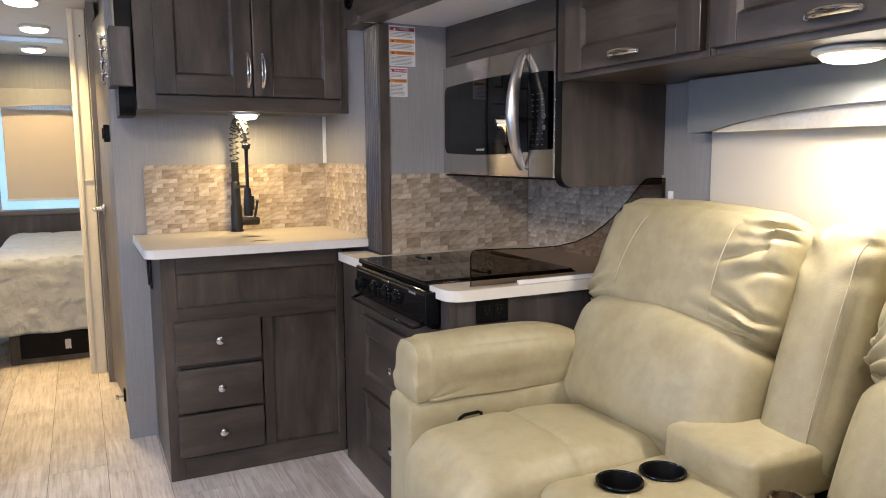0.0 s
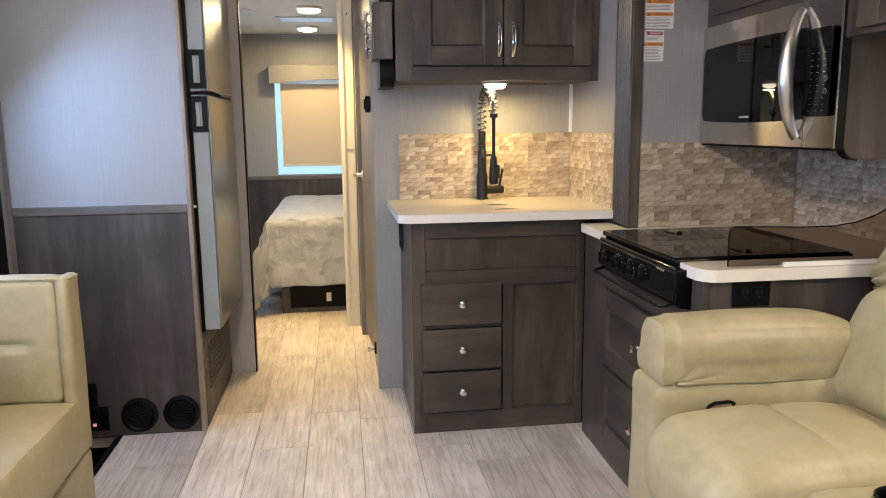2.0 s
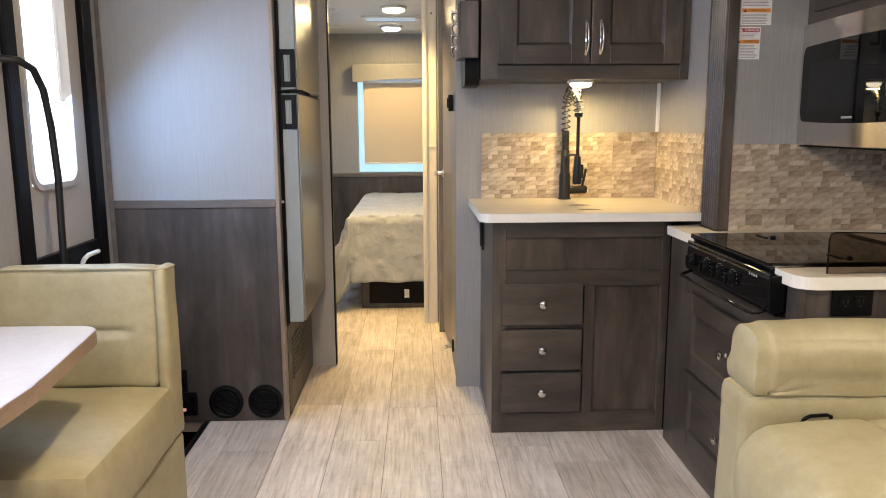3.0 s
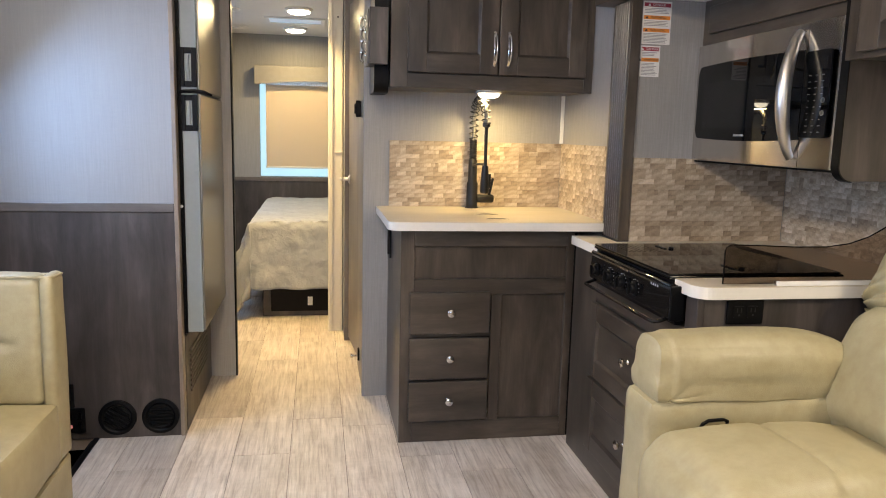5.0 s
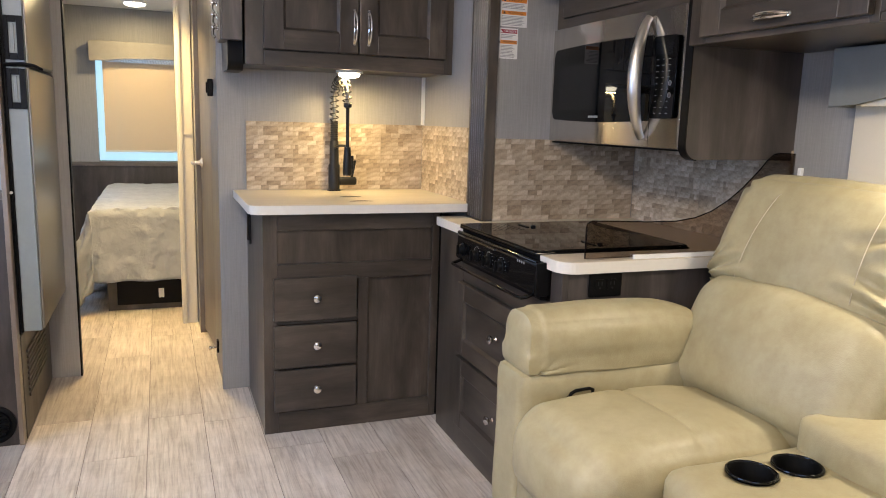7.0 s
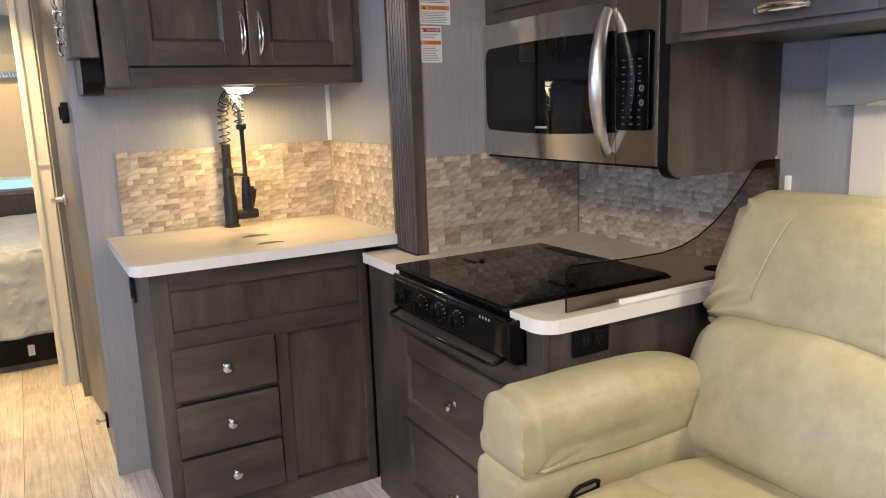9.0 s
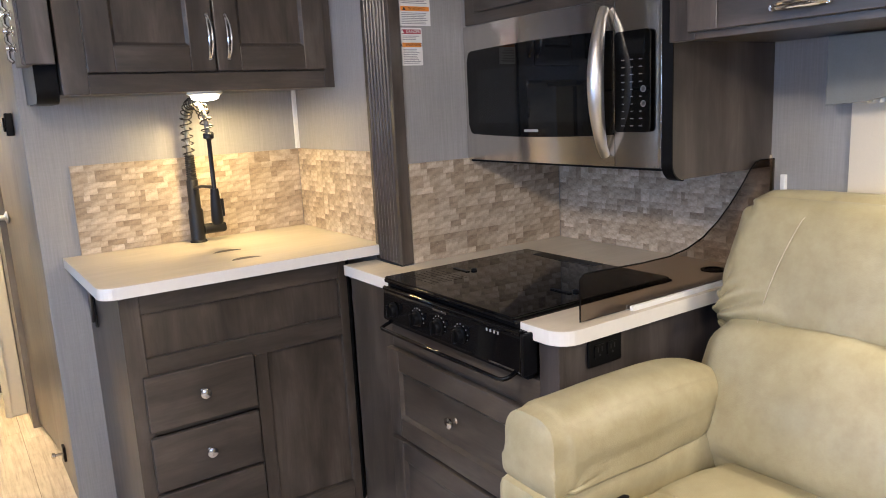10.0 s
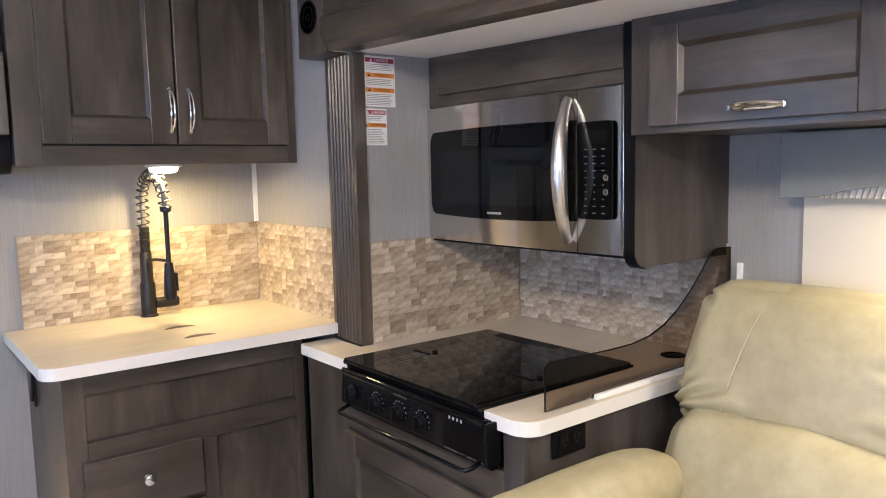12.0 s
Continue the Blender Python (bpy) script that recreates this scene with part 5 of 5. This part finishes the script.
# base under the seats, out of sight behind the foot panels
part("base", box(1.0, 1.86, 0.62, 2.05, 0.03, 0.36, 0.01), LEATHER, so)
for ya, yb in ((1.375, 2.022), (0.64, 1.13)):
    yc, w = (ya + yb) / 2, yb - ya

    def crown(q, n):
        q.z += 0.036 * (1 - n[1] ** 2) * max(0, n[2])
        return q
    part("lower_back", pad_at((1.552, yc - 0.01, 0.658), (0.21, w - 0.03, 0.34), 0.075, (10, 30, 24), 23, 0.042, crown), LEATHER, so, "", True)

    def head(q, n):
        q = creases(HEAD_LINES, 0.0175)(q, n)
        q.z += 0.005 * math.sin(2.2 * n[1] + 0.6) * max(0, n[2])
        q.x += 0.018 * max(0.0, n[2]) ** 3
        return q
    part("head_cushion", pad_at((1.690, yc, 0.935), (0.21, w, 0.36), 0.068, (12, 112, 80), 20, 0.024, head, 0.05), LEATHER, so, "", True)
    part("back_shell", pad_at((1.765, yc, 0.62), (0.12, w - 0.03, 0.86), 0.04, (6, 10, 14), 17, 0.0), LEATHER, so, "", True)
    for k, f in enumerate((0.18, -0.30)):
        pts = []
        for i in range(15):
            s = i / 14
            lz = 0.15 - 0.30 * s
            sx = -0.105 - 0.026 * (1 - (2 * s - 1) ** 2) + (0.06 if s == 0 else 0.015 if s < 0.1 else 0)
            ly = (f + (0.10 if k == 0 else 0.015) * s) * w
            v = Matrix.Rotation(radians(20), 3, "Y") @ Vector((sx, ly, lz))
            pts.append((1.690 + v.x, yc + v.y, 0.935 + v.z))
        part("seam", tube(pts, 0.0012, None, 5), THREAD, so, "stitched seam", True)
# narrow back over the console
def narrow(q, n):
    q = creases(NARROW_LINES, 0.010)(q, n)
    return q


part("console_back", pad_at((1.700, 1.285, 0.800), (0.19, 0.185, 0.58), 0.06, (8, 26, 60), 19, 0.020, narrow), LEATHER, so, "", True)
for off in (-0.062,):
    pts = []
    for i in range(19):
        s = i / 18
        v = Matrix.Rotation(radians(19), 3, "Y") @ Vector((-0.0955 - 0.018 * (1 - (2 * s - 1) ** 2) * 0.55 + (0.03 if s == 0 else 0.008 if s < 0.08 else 0), off, 0.262 - 0.50 * s))
        pts.append((1.700 + v.x, 1.285 + v.y, 0.800 + v.z))
    part("seam", tube(pts, 0.0012, None, 5), THREAD, so, "stitched seam", True)
# console with cup holders and a lidded box
con = part("console", pad_at((1.31, 1.35, 0.335), (0.56, 0.290, 0.44), 0.045, (16, 12, 12), 0, 0.004), LEATHER, so, "", True)
CUPS = ((1.185, 1.394), (1.301, 1.389))
for cx, cy in CUPS:
    bm = lathe(((0.047, 0.47), (0.047, 0.62)), (cx - so.location.x, cy - so.location.y, 0), "z", 32)
    cutter = new("cutter", mesh_of("cutter", bm, LEATHER))
    cut = con.modifiers.new("hole", "BOOLEAN")
    cut.object, cut.operation, cut.solver = cutter, "DIFFERENCE", "EXACT"
    cutter.location = so.location
    bpy.context.view_layer.update()
    done = bpy.data.meshes.new_from_object(con.evaluated_get(bpy.context.evaluated_depsgraph_get()))
    con.modifiers.clear()
    con.data = done
    bpy.data.objects.remove(cutter)
part("console_lid", pad_at((1.556, 1.335, 0.580), (0.372, 0.264, 0.112), 0.020, (28, 20, 10), 0, 0.014), LEATHER, so, "", True)
for cx, cy in CUPS:
    cup = part("cup_holder", lathe(((0.0, -0.075), (0.036, -0.075), (0.0425, 0.0), (0.0455, 0.0035), (0.0505, 0.003), (0.0515, 0.0), (0.0455, -0.002), (0.038, -0.08)), (cx, cy, 0.5585), "z", 36), CUP, so, "black plastic cup holder", True)
    loop = [(cx + 0.0492 * math.cos(a), cy + 0.0492 * math.sin(a), 0.5615) for a in [2 * math.pi * k / 40 for k in range(41)]]
    rim = tube(loop, 0.0026, None, 8, False)
    part("rim", rim, BLACK_GLOSS, cup, "glossy black rim", True)
# outer arms: flat wall, padded roll on top, stitched front
for ya, yb in ((1.902, 2.056), (0.640, 0.795)):
    yc = (ya + yb) / 2
    part("arm_wall", pad_at((1.238, yc, 0.318), (0.64, 0.160, 0.60), 0.026, (14, 8, 16), 0, 0.004), LEATHER, so, "", True)

    def roll(q, n):
        q.z -= 0.012 * max(0, n[0]) ** 2
        q.z += 0.006 * (1 - n[1] ** 2) * max(0, n[2])
        if n[2] < 0 and abs(n[1]) > 0.5:
            q.y += (math.copysign(0.0785, n[1]) - q.y) * min(1.0, -3 * n[2]) * min(1.0, (abs(n[1]) - 0.5) * 3) * (1 - 0.6 * max(0.0, n[0]))
        if n[0] < -0.9:
            q.x += (-0.2830 - q.x) * 0.7
        e = max(0.0, (n[0] - 0.45) / 0.55) ** 2
        q.z *= 1 - 0.30 * e
        q.y *= 1 - 0.14 * e
        q.x -= 0.030 * max(0.0, n[0]) ** 3 * max(0.0, -n[2])
        if n[1] < -0.3 or n[2] < -0.3:
            for u0, w0, u1, w1, k in ((-0.86, -1.0, -0.62, -0.10, 1.0), (-0.84, -0.95, -0.35, -0.55, 0.8), (1.0, -0.4, 0.62, -0.25, 0.7), (1.0, 0.1, 0.66, 0.15, 0.5)):
                du, dw = u1 - u0, w1 - w0
                f = max(0.0, min(1.0, ((n[0] - u0) * du + (n[2] - w0) * dw) / (du * du + dw * dw)))
                d = math.hypot(n[0] - u0 - f * du, 0.3 * (n[2] - w0 - f * dw))
                q.y += 0.006 * k * (1 - f) * math.exp(-(d / 0.035) ** 2)
        d = (q.x + 0.243)
        q.z -= 0.0035 * math.exp(-(d / 0.007) ** 2) * (1 if n[2] > -0.9 else 0)
        if n[1] < -0.5:
            q.y += 0.003 * math.exp(-(d / 0.007) ** 2)
        return q
    part("arm_pad", pad_at((1.215, yc - 0.003, 0.682), (0.575, 0.162, 0.166), 0.060, (70, 24, 22), 0.5, 0.010, roll), LEATHER, so, "", True)
bm = tube([(x, y, z - 0.012) for x, y, z in ((1.050, 1.892, 0.556), (1.056, 1.886, 0.574), (1.068, 1.884, 0.581), (1.108, 1.884, 0.583), (1.120, 1.886, 0.578), (1.122, 1.890, 0.560), (1.110, 1.896, 0.553), (1.062, 1.896, 0.551), (1.050, 1.892, 0.556))], 0.0046, None, 8)
part("release_lever", bm, BLACK, so, "black release lever", True)
part("swivel_cup", lathe(((0.026, 0.0), (0.034, 0.06), (0.036, 0.10), (0.030, 0.10), (0.028, 0.07)), (1.42, 1.165, 0.47), "z", 24), BRONZE, so, "bronze metal tray holder", True)

# ---- dinette ----
bn = thing("dinette_bench", (-0.86, 2.15, 0.0), "cream leatherette dinette bench seat", "bench")
part("base", box(-1.119, -0.612, 1.87, 2.505, 0.0, 0.30, 0.012), LEATHER, bn)


def flat(centre, size, radius, cells, puff=0.008):
    return pad_at(centre, size, radius, cells, 0, puff)


part("seat_cushion", flat((-0.862, 2.110, 0.395), (0.516, 0.60, 0.184), 0.016, (16, 16, 8)), LEATHER, bn, "", True)
def bench_back(q, n):
    seam = math.exp(-((q.z + 0.005) / 0.011) ** 2) * (1.0 if n[0] < 0.62 else max(0.0, 1 - (n[0] - 0.62) * 7))
    if n[1] < 0:
        q.y += 0.014 * seam
    return q


part("back_cushion", pad_at((-0.880, 2.452, 0.660), (0.470, 0.098, 0.370), 0.024, (36, 8, 40), 0, 0.009, bench_back), LEATHER, bn, "", True)
part("end_panel", flat((-0.626, 2.456, 0.575), (0.036, 0.112, 0.540), 0.014, (4, 8, 20), 0.003), LEATHER, bn, "", True)
part("back_board", box(-1.119, -0.612, 2.497, 2.514, 0.30, 0.838, 0.006), LEATHER, bn)
part("piping", tube([(-1.10, 2.406, 0.845), (-0.64, 2.406, 0.845), (-0.618, 2.41, 0.842), (-0.610, 2.43, 0.84), (-0.610, 2.50, 0.838)], 0.004, None, 6), LEATHER, bn, "", True)
tb = thing("dinette_table", (-0.9, 1.65, 0.0), "pale laminate dinette table with a wood edge", "table")
ol = arc(-0.752, 2.105, 0.062, 0, 90, 6) + [(-1.118, 2.172), (-1.118, 1.15), (-0.640, 1.15), (-0.640, 1.70)]
part("tabletop", prism(ol, "z", 0.702, 0.738, 0.002), TABLE_EDGE, tb, "wood-edged top")
part("laminate", prism([(a - 0.002, b - 0.002) for a, b in ol[:8]] + [(-1.117, 1.152), (-0.642, 1.152), (-0.642, 1.70)], "z", 0.7385, 0.7395), TABLE_TOP, tb, "pale glossy laminate")
part("leg", tube([(-0.95, 1.65, 0.0), (-0.95, 1.65, 0.70)], 0.03, None, 16), SATIN, tb, "", True)

# ---- bedroom ----
bed = thing("bed", (0.25, 6.2, 0.0), "made bed under a grey quilt that hangs at the corner", "bed")
part("platform", box(-0.255, 0.80, 5.30, 7.07, 0.0, 0.24, 0.004), PANEL_V, bed)
part("box_front", box(-0.20, 0.60, 5.292, 5.2995, 0.035, 0.20, 0.002), BLACK, bed, "black storage front")
part("box_label", box(0.045, 0.078, 5.290, 5.2918, 0.075, 0.135), PAPER, bed, "white tag")
part("mattress", flat((0.25, 6.19, 0.425), (1.10, 1.74, 0.37), 0.06, (12, 16, 8)), MATTRESS, bed, "", True)


def quilt(name):
    """The quilt as one sheet: top, the fall at the foot and the fall at the side, with a long corner."""
    bm = bmesh.new()
    nu, nv = 110, 130
    grid = []
    for i in range(nu + 1):
        row = []
        for j in range(nv + 1):
            a = -0.50 + (1.62) * i / nu
            b = -0.46 + (2.24) * j / nv
            over_a, over_b = max(0.0, -a), max(0.0, -b)
            x, y, z = -0.325 + max(a, 0), 5.275 + max(b, 0), 0.640
            ra = min(over_a, 0.05)
            rb = min(over_b, 0.05)
            drop = max(over_a, 0) + max(over_b, 0) if (over_a and over_b) else over_a + over_b
            corner = over_a > 0 and over_b > 0
            if corner:
                drop = 1.12 * math.hypot(over_a, over_b)
            z -= max(0.0, drop - 0.02)
            fold = 0.030 * math.sin(b * 20 + 1.0) if over_a and not over_b else 0.016 * math.sin(a * 24) if over_b and not over_a else 0.035 * math.sin((a - b) * 22)
            k = min(1.25, drop / 0.40)
            if corner:
                x -= (0.018 + k * (0.15 + fold)) * over_a / drop
                y -= (0.018 + k * (0.070 + fold)) * over_b / drop
            else:
                x -= ra * 0.36 + k * (0.100 + fold) * (1 if over_a else 0)
                y -= rb * 0.36 + k * (0.03 + fold) * (1 if over_b else 0)
            q = Vector((x, y, z))
            n1 = noise.noise(q * 9) * 0.010 + (0.5 - abs(noise.noise(q * 17))) * 0.016 + noise.noise(q * 40) * 0.004
            if drop < 0.01:
                z += n1 + 0.010
            else:
                y += n1 if over_b else 0
                x += n1 if over_a else 0
            row.append(bm.verts.new((x, y, max(z, 0.02))))
        grid.append(row)
    for i in range(nu):
        for j in range(nv):
            bm.faces.new((grid[i][j], grid[i + 1][j], grid[i + 1][j + 1], grid[i][j + 1]))
    return bm


qt = solid("quilt", quilt("quilt"), QUILT, "rumpled grey quilt over the bed, its corner near the floor", "quilt", smooth=True)
sol = qt.modifiers.new("thickness", "SOLIDIFY")
sol.thickness, sol.offset = 0.008, -1

bl = thing("bedroom_blind", (0.1, 7.07, 0.92), "tan roller blind lit by the room lamps", "blind")
part("cloth", box(-0.335, 0.60, 7.058, 7.061, 0.935, 1.66), SHADE_WARM, bl)
part("hem_bar", box(-0.340, 0.60, 7.053, 7.066, 0.918, 0.936, 0.003), CREAM_TRIM, bl)
vb = thing("bedroom_cornice", (0.1, 7.03, 1.64), "beige padded cornice over the bedroom blind", "cornice")
arch = [(-0.425, 1.645), (-0.425, 1.805), (0.66, 1.805), (0.66, 1.645)]
for i in range(13):
    s = i / 12
    arch.append((0.60 - 0.93 * s, 1.652 + 0.028 * math.sin(math.pi * s) ** 0.8))
part("front_board", prism(arch, "y", 6.985, 7.005, 0.003), GREY_FABRIC, vb)
part("end_board", box(-0.424, -0.406, 7.0055, 7.098, 1.646, 1.804, 0.002), GREY_FABRIC, vb)
bm = bmesh.new()
prev = None
for i in range(90):
    x = -0.33 + 0.92 * i / 89
    cur = (bm.verts.new((x + 0.01, 7.012 + 0.004 * (i % 2), 1.645)), bm.verts.new((x - 0.01, 7.012 + 0.004 * (i % 2), 1.71)))
    if prev:
        bm.faces.new((prev[0], cur[0], cur[1], prev[1]))
    prev = cur
part("lining", bm, SILVER_TRIM, vb, "silver pleated lining")

# lights at y 4.70, 1.55 and -0.35 are unseen, added over assumed lamps
for lx, ly in ((-0.01, 5.60), (-0.06, 6.60), (-0.03, 4.70), (-0.08, 1.55), (-0.20, -0.35)):
    cl = thing("ceiling_light", (lx, ly, 2.03), "lit round ceiling light with a white rim", "light", "ceiling lights")
    part("rim", lathe(((0.0, 0), (0.092, 0), (0.096, 0.008), (0.085, 0.018), (0.072, 0.02)), (lx, ly, CEIL - 0.001), "-z", 32), WHITE_PLASTIC, cl, "", True)
    part("lens", lathe(((0.078, 0), (0.074, 0.012), (0.05, 0.020), (0, 0.024)), (lx, ly, CEIL - 0.019), "-z", 32), LAMP_ON, cl, "glowing lens", True)
rv = thing("roof_vent", (-0.06, 6.25, 2.06), "square roof vent lit blue by the sky", "vent")
bm = bmesh.new()
for b in ((-0.27, 0.17, 6.03, 6.06), (-0.27, 0.17, 6.27, 6.30), (-0.27, -0.24, 6.06, 6.27), (0.14, 0.17, 6.06, 6.27)):
    box(b[0], b[1], b[2], b[3], CEIL - 0.012, CEIL - 0.001, 0.003, bm)
part("surround", bm, WHITE_PLASTIC, rv)
part("dome", box(-0.24, 0.14, 6.06, 6.27, CEIL - 0.006, CEIL - 0.0015), SKY_VENT, rv, "blue daylit dome")
for lx, ly in ((-0.52, 6.65), (-0.50, 5.75)):
    av = thing("ceiling_register", (lx, ly, 2.06), "round white ceiling air register", "vent", "ceiling registers")
    part("rim", lathe(((0.0, 0), (0.085, 0), (0.088, 0.006), (0.07, 0.014), (0.05, 0.012), (0.0, 0.012)), (lx, ly, CEIL - 0.001), "-z", 28), WHITE_PLASTIC, av, "", True)
    part("core", lathe(((0.045, 0), (0.04, 0.008), (0.0, 0.010)), (lx, ly, CEIL - 0.0135), "-z", 24), WHITE_PLASTIC, av, "", True)

# ---- stone backsplashes, piece by piece ----
def backsplash(name, facing, at, a0, a1, z0, z1, label, seed, limit=300):
    """Split-stone mosaic in sheets about 0.2 m wide; facing 'y' lies in x-z, 'x' in y-z, both looking to the minus side."""
    rnd = random.Random(seed)
    if facing == "y":
        bm = box(a0, a1, at - 0.0086, at, z0, z1)
        base = Vector(((a0 + a1) / 2, at, z0))
    else:
        bm = box(at - 0.0086, at, a0, a1, z0, z1)
        base = Vector((at, (a0 + a1) / 2, z0))
    root = thing(name, base, label, "backsplash", kind="structure")
    part("backing", bm, GROUT, root)
    rows = max(1, round((z1 - z0) / 0.0195))
    rh = (z1 - z0) / rows
    sheets = max(1, round((a1 - a0) / 0.205))
    sw = (a1 - a0) / sheets
    cells = []
    for s in range(sheets):
        s0, s1 = a0 + s * sw, a0 + (s + 1) * sw
        r = 0
        while r < rows:
            tall = rnd.random() < 0.22 and r + 1 < rows
            a = s0 + 0.0006
            while a < s1 - 0.004:
                w = rnd.choice((0.024, 0.034, 0.042, 0.050, 0.062))
                if s1 - a - w < 0.020:
                    w = s1 - a - 0.0006
                if tall and rnd.random() < 0.45:
                    cells.append((a, a + w, z0 + r * rh, z0 + (r + 2) * rh))
                else:
                    cells.append((a, a + w, z0 + r * rh, z0 + (r + 1) * rh))
                    if tall:
                        k = a + w * rnd.uniform(0.35, 0.65)
                        cells.append((a, k, z0 + (r + 1) * rh, z0 + (r + 2) * rh))
                        cells.append((k, a + w, z0 + (r + 1) * rh, z0 + (r + 2) * rh))
                a += w
            r += 2 if tall else 1
    meshes = {}
    rest = bmesh.new()
    for i, (p, q, lo, hi) in enumerate(cells):
        g = 0.0
        w, h = q - p - 2 * g, hi - lo - 2 * g
        if w < 0.004:
            continue
        depth = 0.0046 + 0.0008 * rnd.random()
        centre = ((p + q) / 2, (lo + hi) / 2)
        if i < limit:
            key = (round(w, 3), round(h, 3), round(depth, 3))
            if key not in meshes:
                m2 = bmesh.new()
                piece(m2, facing, 0, 0, key[0], key[1], 0.0045 + key[2], rnd)
                meshes[key] = mesh_of("tile", m2, STONE)
            ob = new("tile", meshes[key])
            ob.parent = root
            local = Vector((centre[0], at, centre[1])) if facing == "y" else Vector((at, centre[0], centre[1]))
            ob.location = local - base
        else:
            piece(rest, facing, centre[0], centre[1], w, h, 0.0045 + depth, rnd, at)
    if len(rest.verts):
        tagged(part("tile_field", rest, STONE, root), kind="stuff")
    return root


def piece(bm, facing, a, z, w, h, depth, rnd, at=0.0):
    """One split stone: a back edge and a slightly smaller, uneven face."""
    c = 0.0004
    ring = []
    for inset, d in ((0, 0.003), (0, depth - c), (c, depth)):
        r4 = []
        for su, sv in ((-1, -1), (1, -1), (1, 1), (-1, 1)):
            dd = d + (rnd.uniform(-0.0004, 0.0004) if inset else 0)
            u, v = a + su * (w / 2 - inset), z + sv * (h / 2 - inset)
            r4.append(bm.verts.new((u, at - dd, v) if facing == "y" else (at - dd, u, v)))
        ring.append(r4)
    for r0, r1 in zip(ring, ring[1:]):
        for k in range(4):
            bm.faces.new((r0[k], r0[(k + 1) % 4], r1[(k + 1) % 4], r1[k]))
    bm.faces.new(ring[-1])


backsplash("backsplash_sink", "y", 3.689, 0.438, 1.2545, 0.9215, 1.223, "cream and brown split-stone mosaic behind the sink", 3)
backsplash("backsplash_side", "x", 1.2645, 3.085, 3.679, 0.9215, 1.223, "cream split-stone mosaic on the wall beside the sink", 5)
backsplash("backsplash_slide_end", "y", 2.9245, 1.288, 1.9245, 0.8685, 1.186, "grey-brown split-stone mosaic beside the stove", 7)
backsplash("backsplash_slide_back", "x", 1.9345, 2.096, 2.9145, 0.8685, 1.186, "grey-brown split-stone mosaic behind the stove", 9)

# ---- floor, plank by plank ----
bm = box(-0.766, 1.99, -1.38, 7.18, -0.05, -0.0045)
box(-1.20, -0.766, -1.38, 2.578, -0.05, -0.0045, 0, bm)
box(-1.20, -0.766, 3.318, 7.18, -0.05, -0.0045, 0, bm)
fl = solid("floor", bm, SUBFLOOR, "pale washed-oak vinyl plank floor", "floor", "structure")
PW, PL = 0.2145, 1.22
rnd = random.Random(11)
starts = {0: 3.43, -1: 4.30, -2: 3.48, 1: 3.33, 2: 3.00, 3: 2.85, 4: 3.3}
shared = {}
for col in range(-6, 10):
    xa, xb = 0.003 + col * PW, 0.003 + (col + 1) * PW
    xa, xb = max(xa, -1.118), min(xb, 1.93)
    if xb - xa < 0.02:
        continue
    y = starts.get(col, 3.0 + 0.37 * (col % 3)) - 5 * PL
    while y < 7.1:
        y0, y1 = max(y, -1.298), min(y + PL, 7.098)
        y += PL
        spans = [(xa, xb, y0, y1)]
        if xa < -0.78 and y1 > 2.57 and y0 < 3.325:
            spans = [(xa, min(xb, 9), y0, 2.575), (xa, xb, 3.325, y1), (max(xa, -0.765), xb, max(y0, 2.575), min(y1, 3.325))]
        for p, q, r, s in spans:
            if q - p < 0.01 or s - r < 0.01:
                continue
            key = (round(q - p, 4), round(s - r, 4))
            if key not in shared:
                w, l = key[0] / 2 - 0.0010, key[1] / 2 - 0.0010
                shared[key] = mesh_of("plank", box(-w, w, -l, l, -0.004, 0.0, 0.0009, None, 1), FLOOR)
            ob = new("plank", shared[key])
            ob.parent = fl
            ob.location = Vector(((p + q) / 2, (r + s) / 2, 0.0)) - fl.location
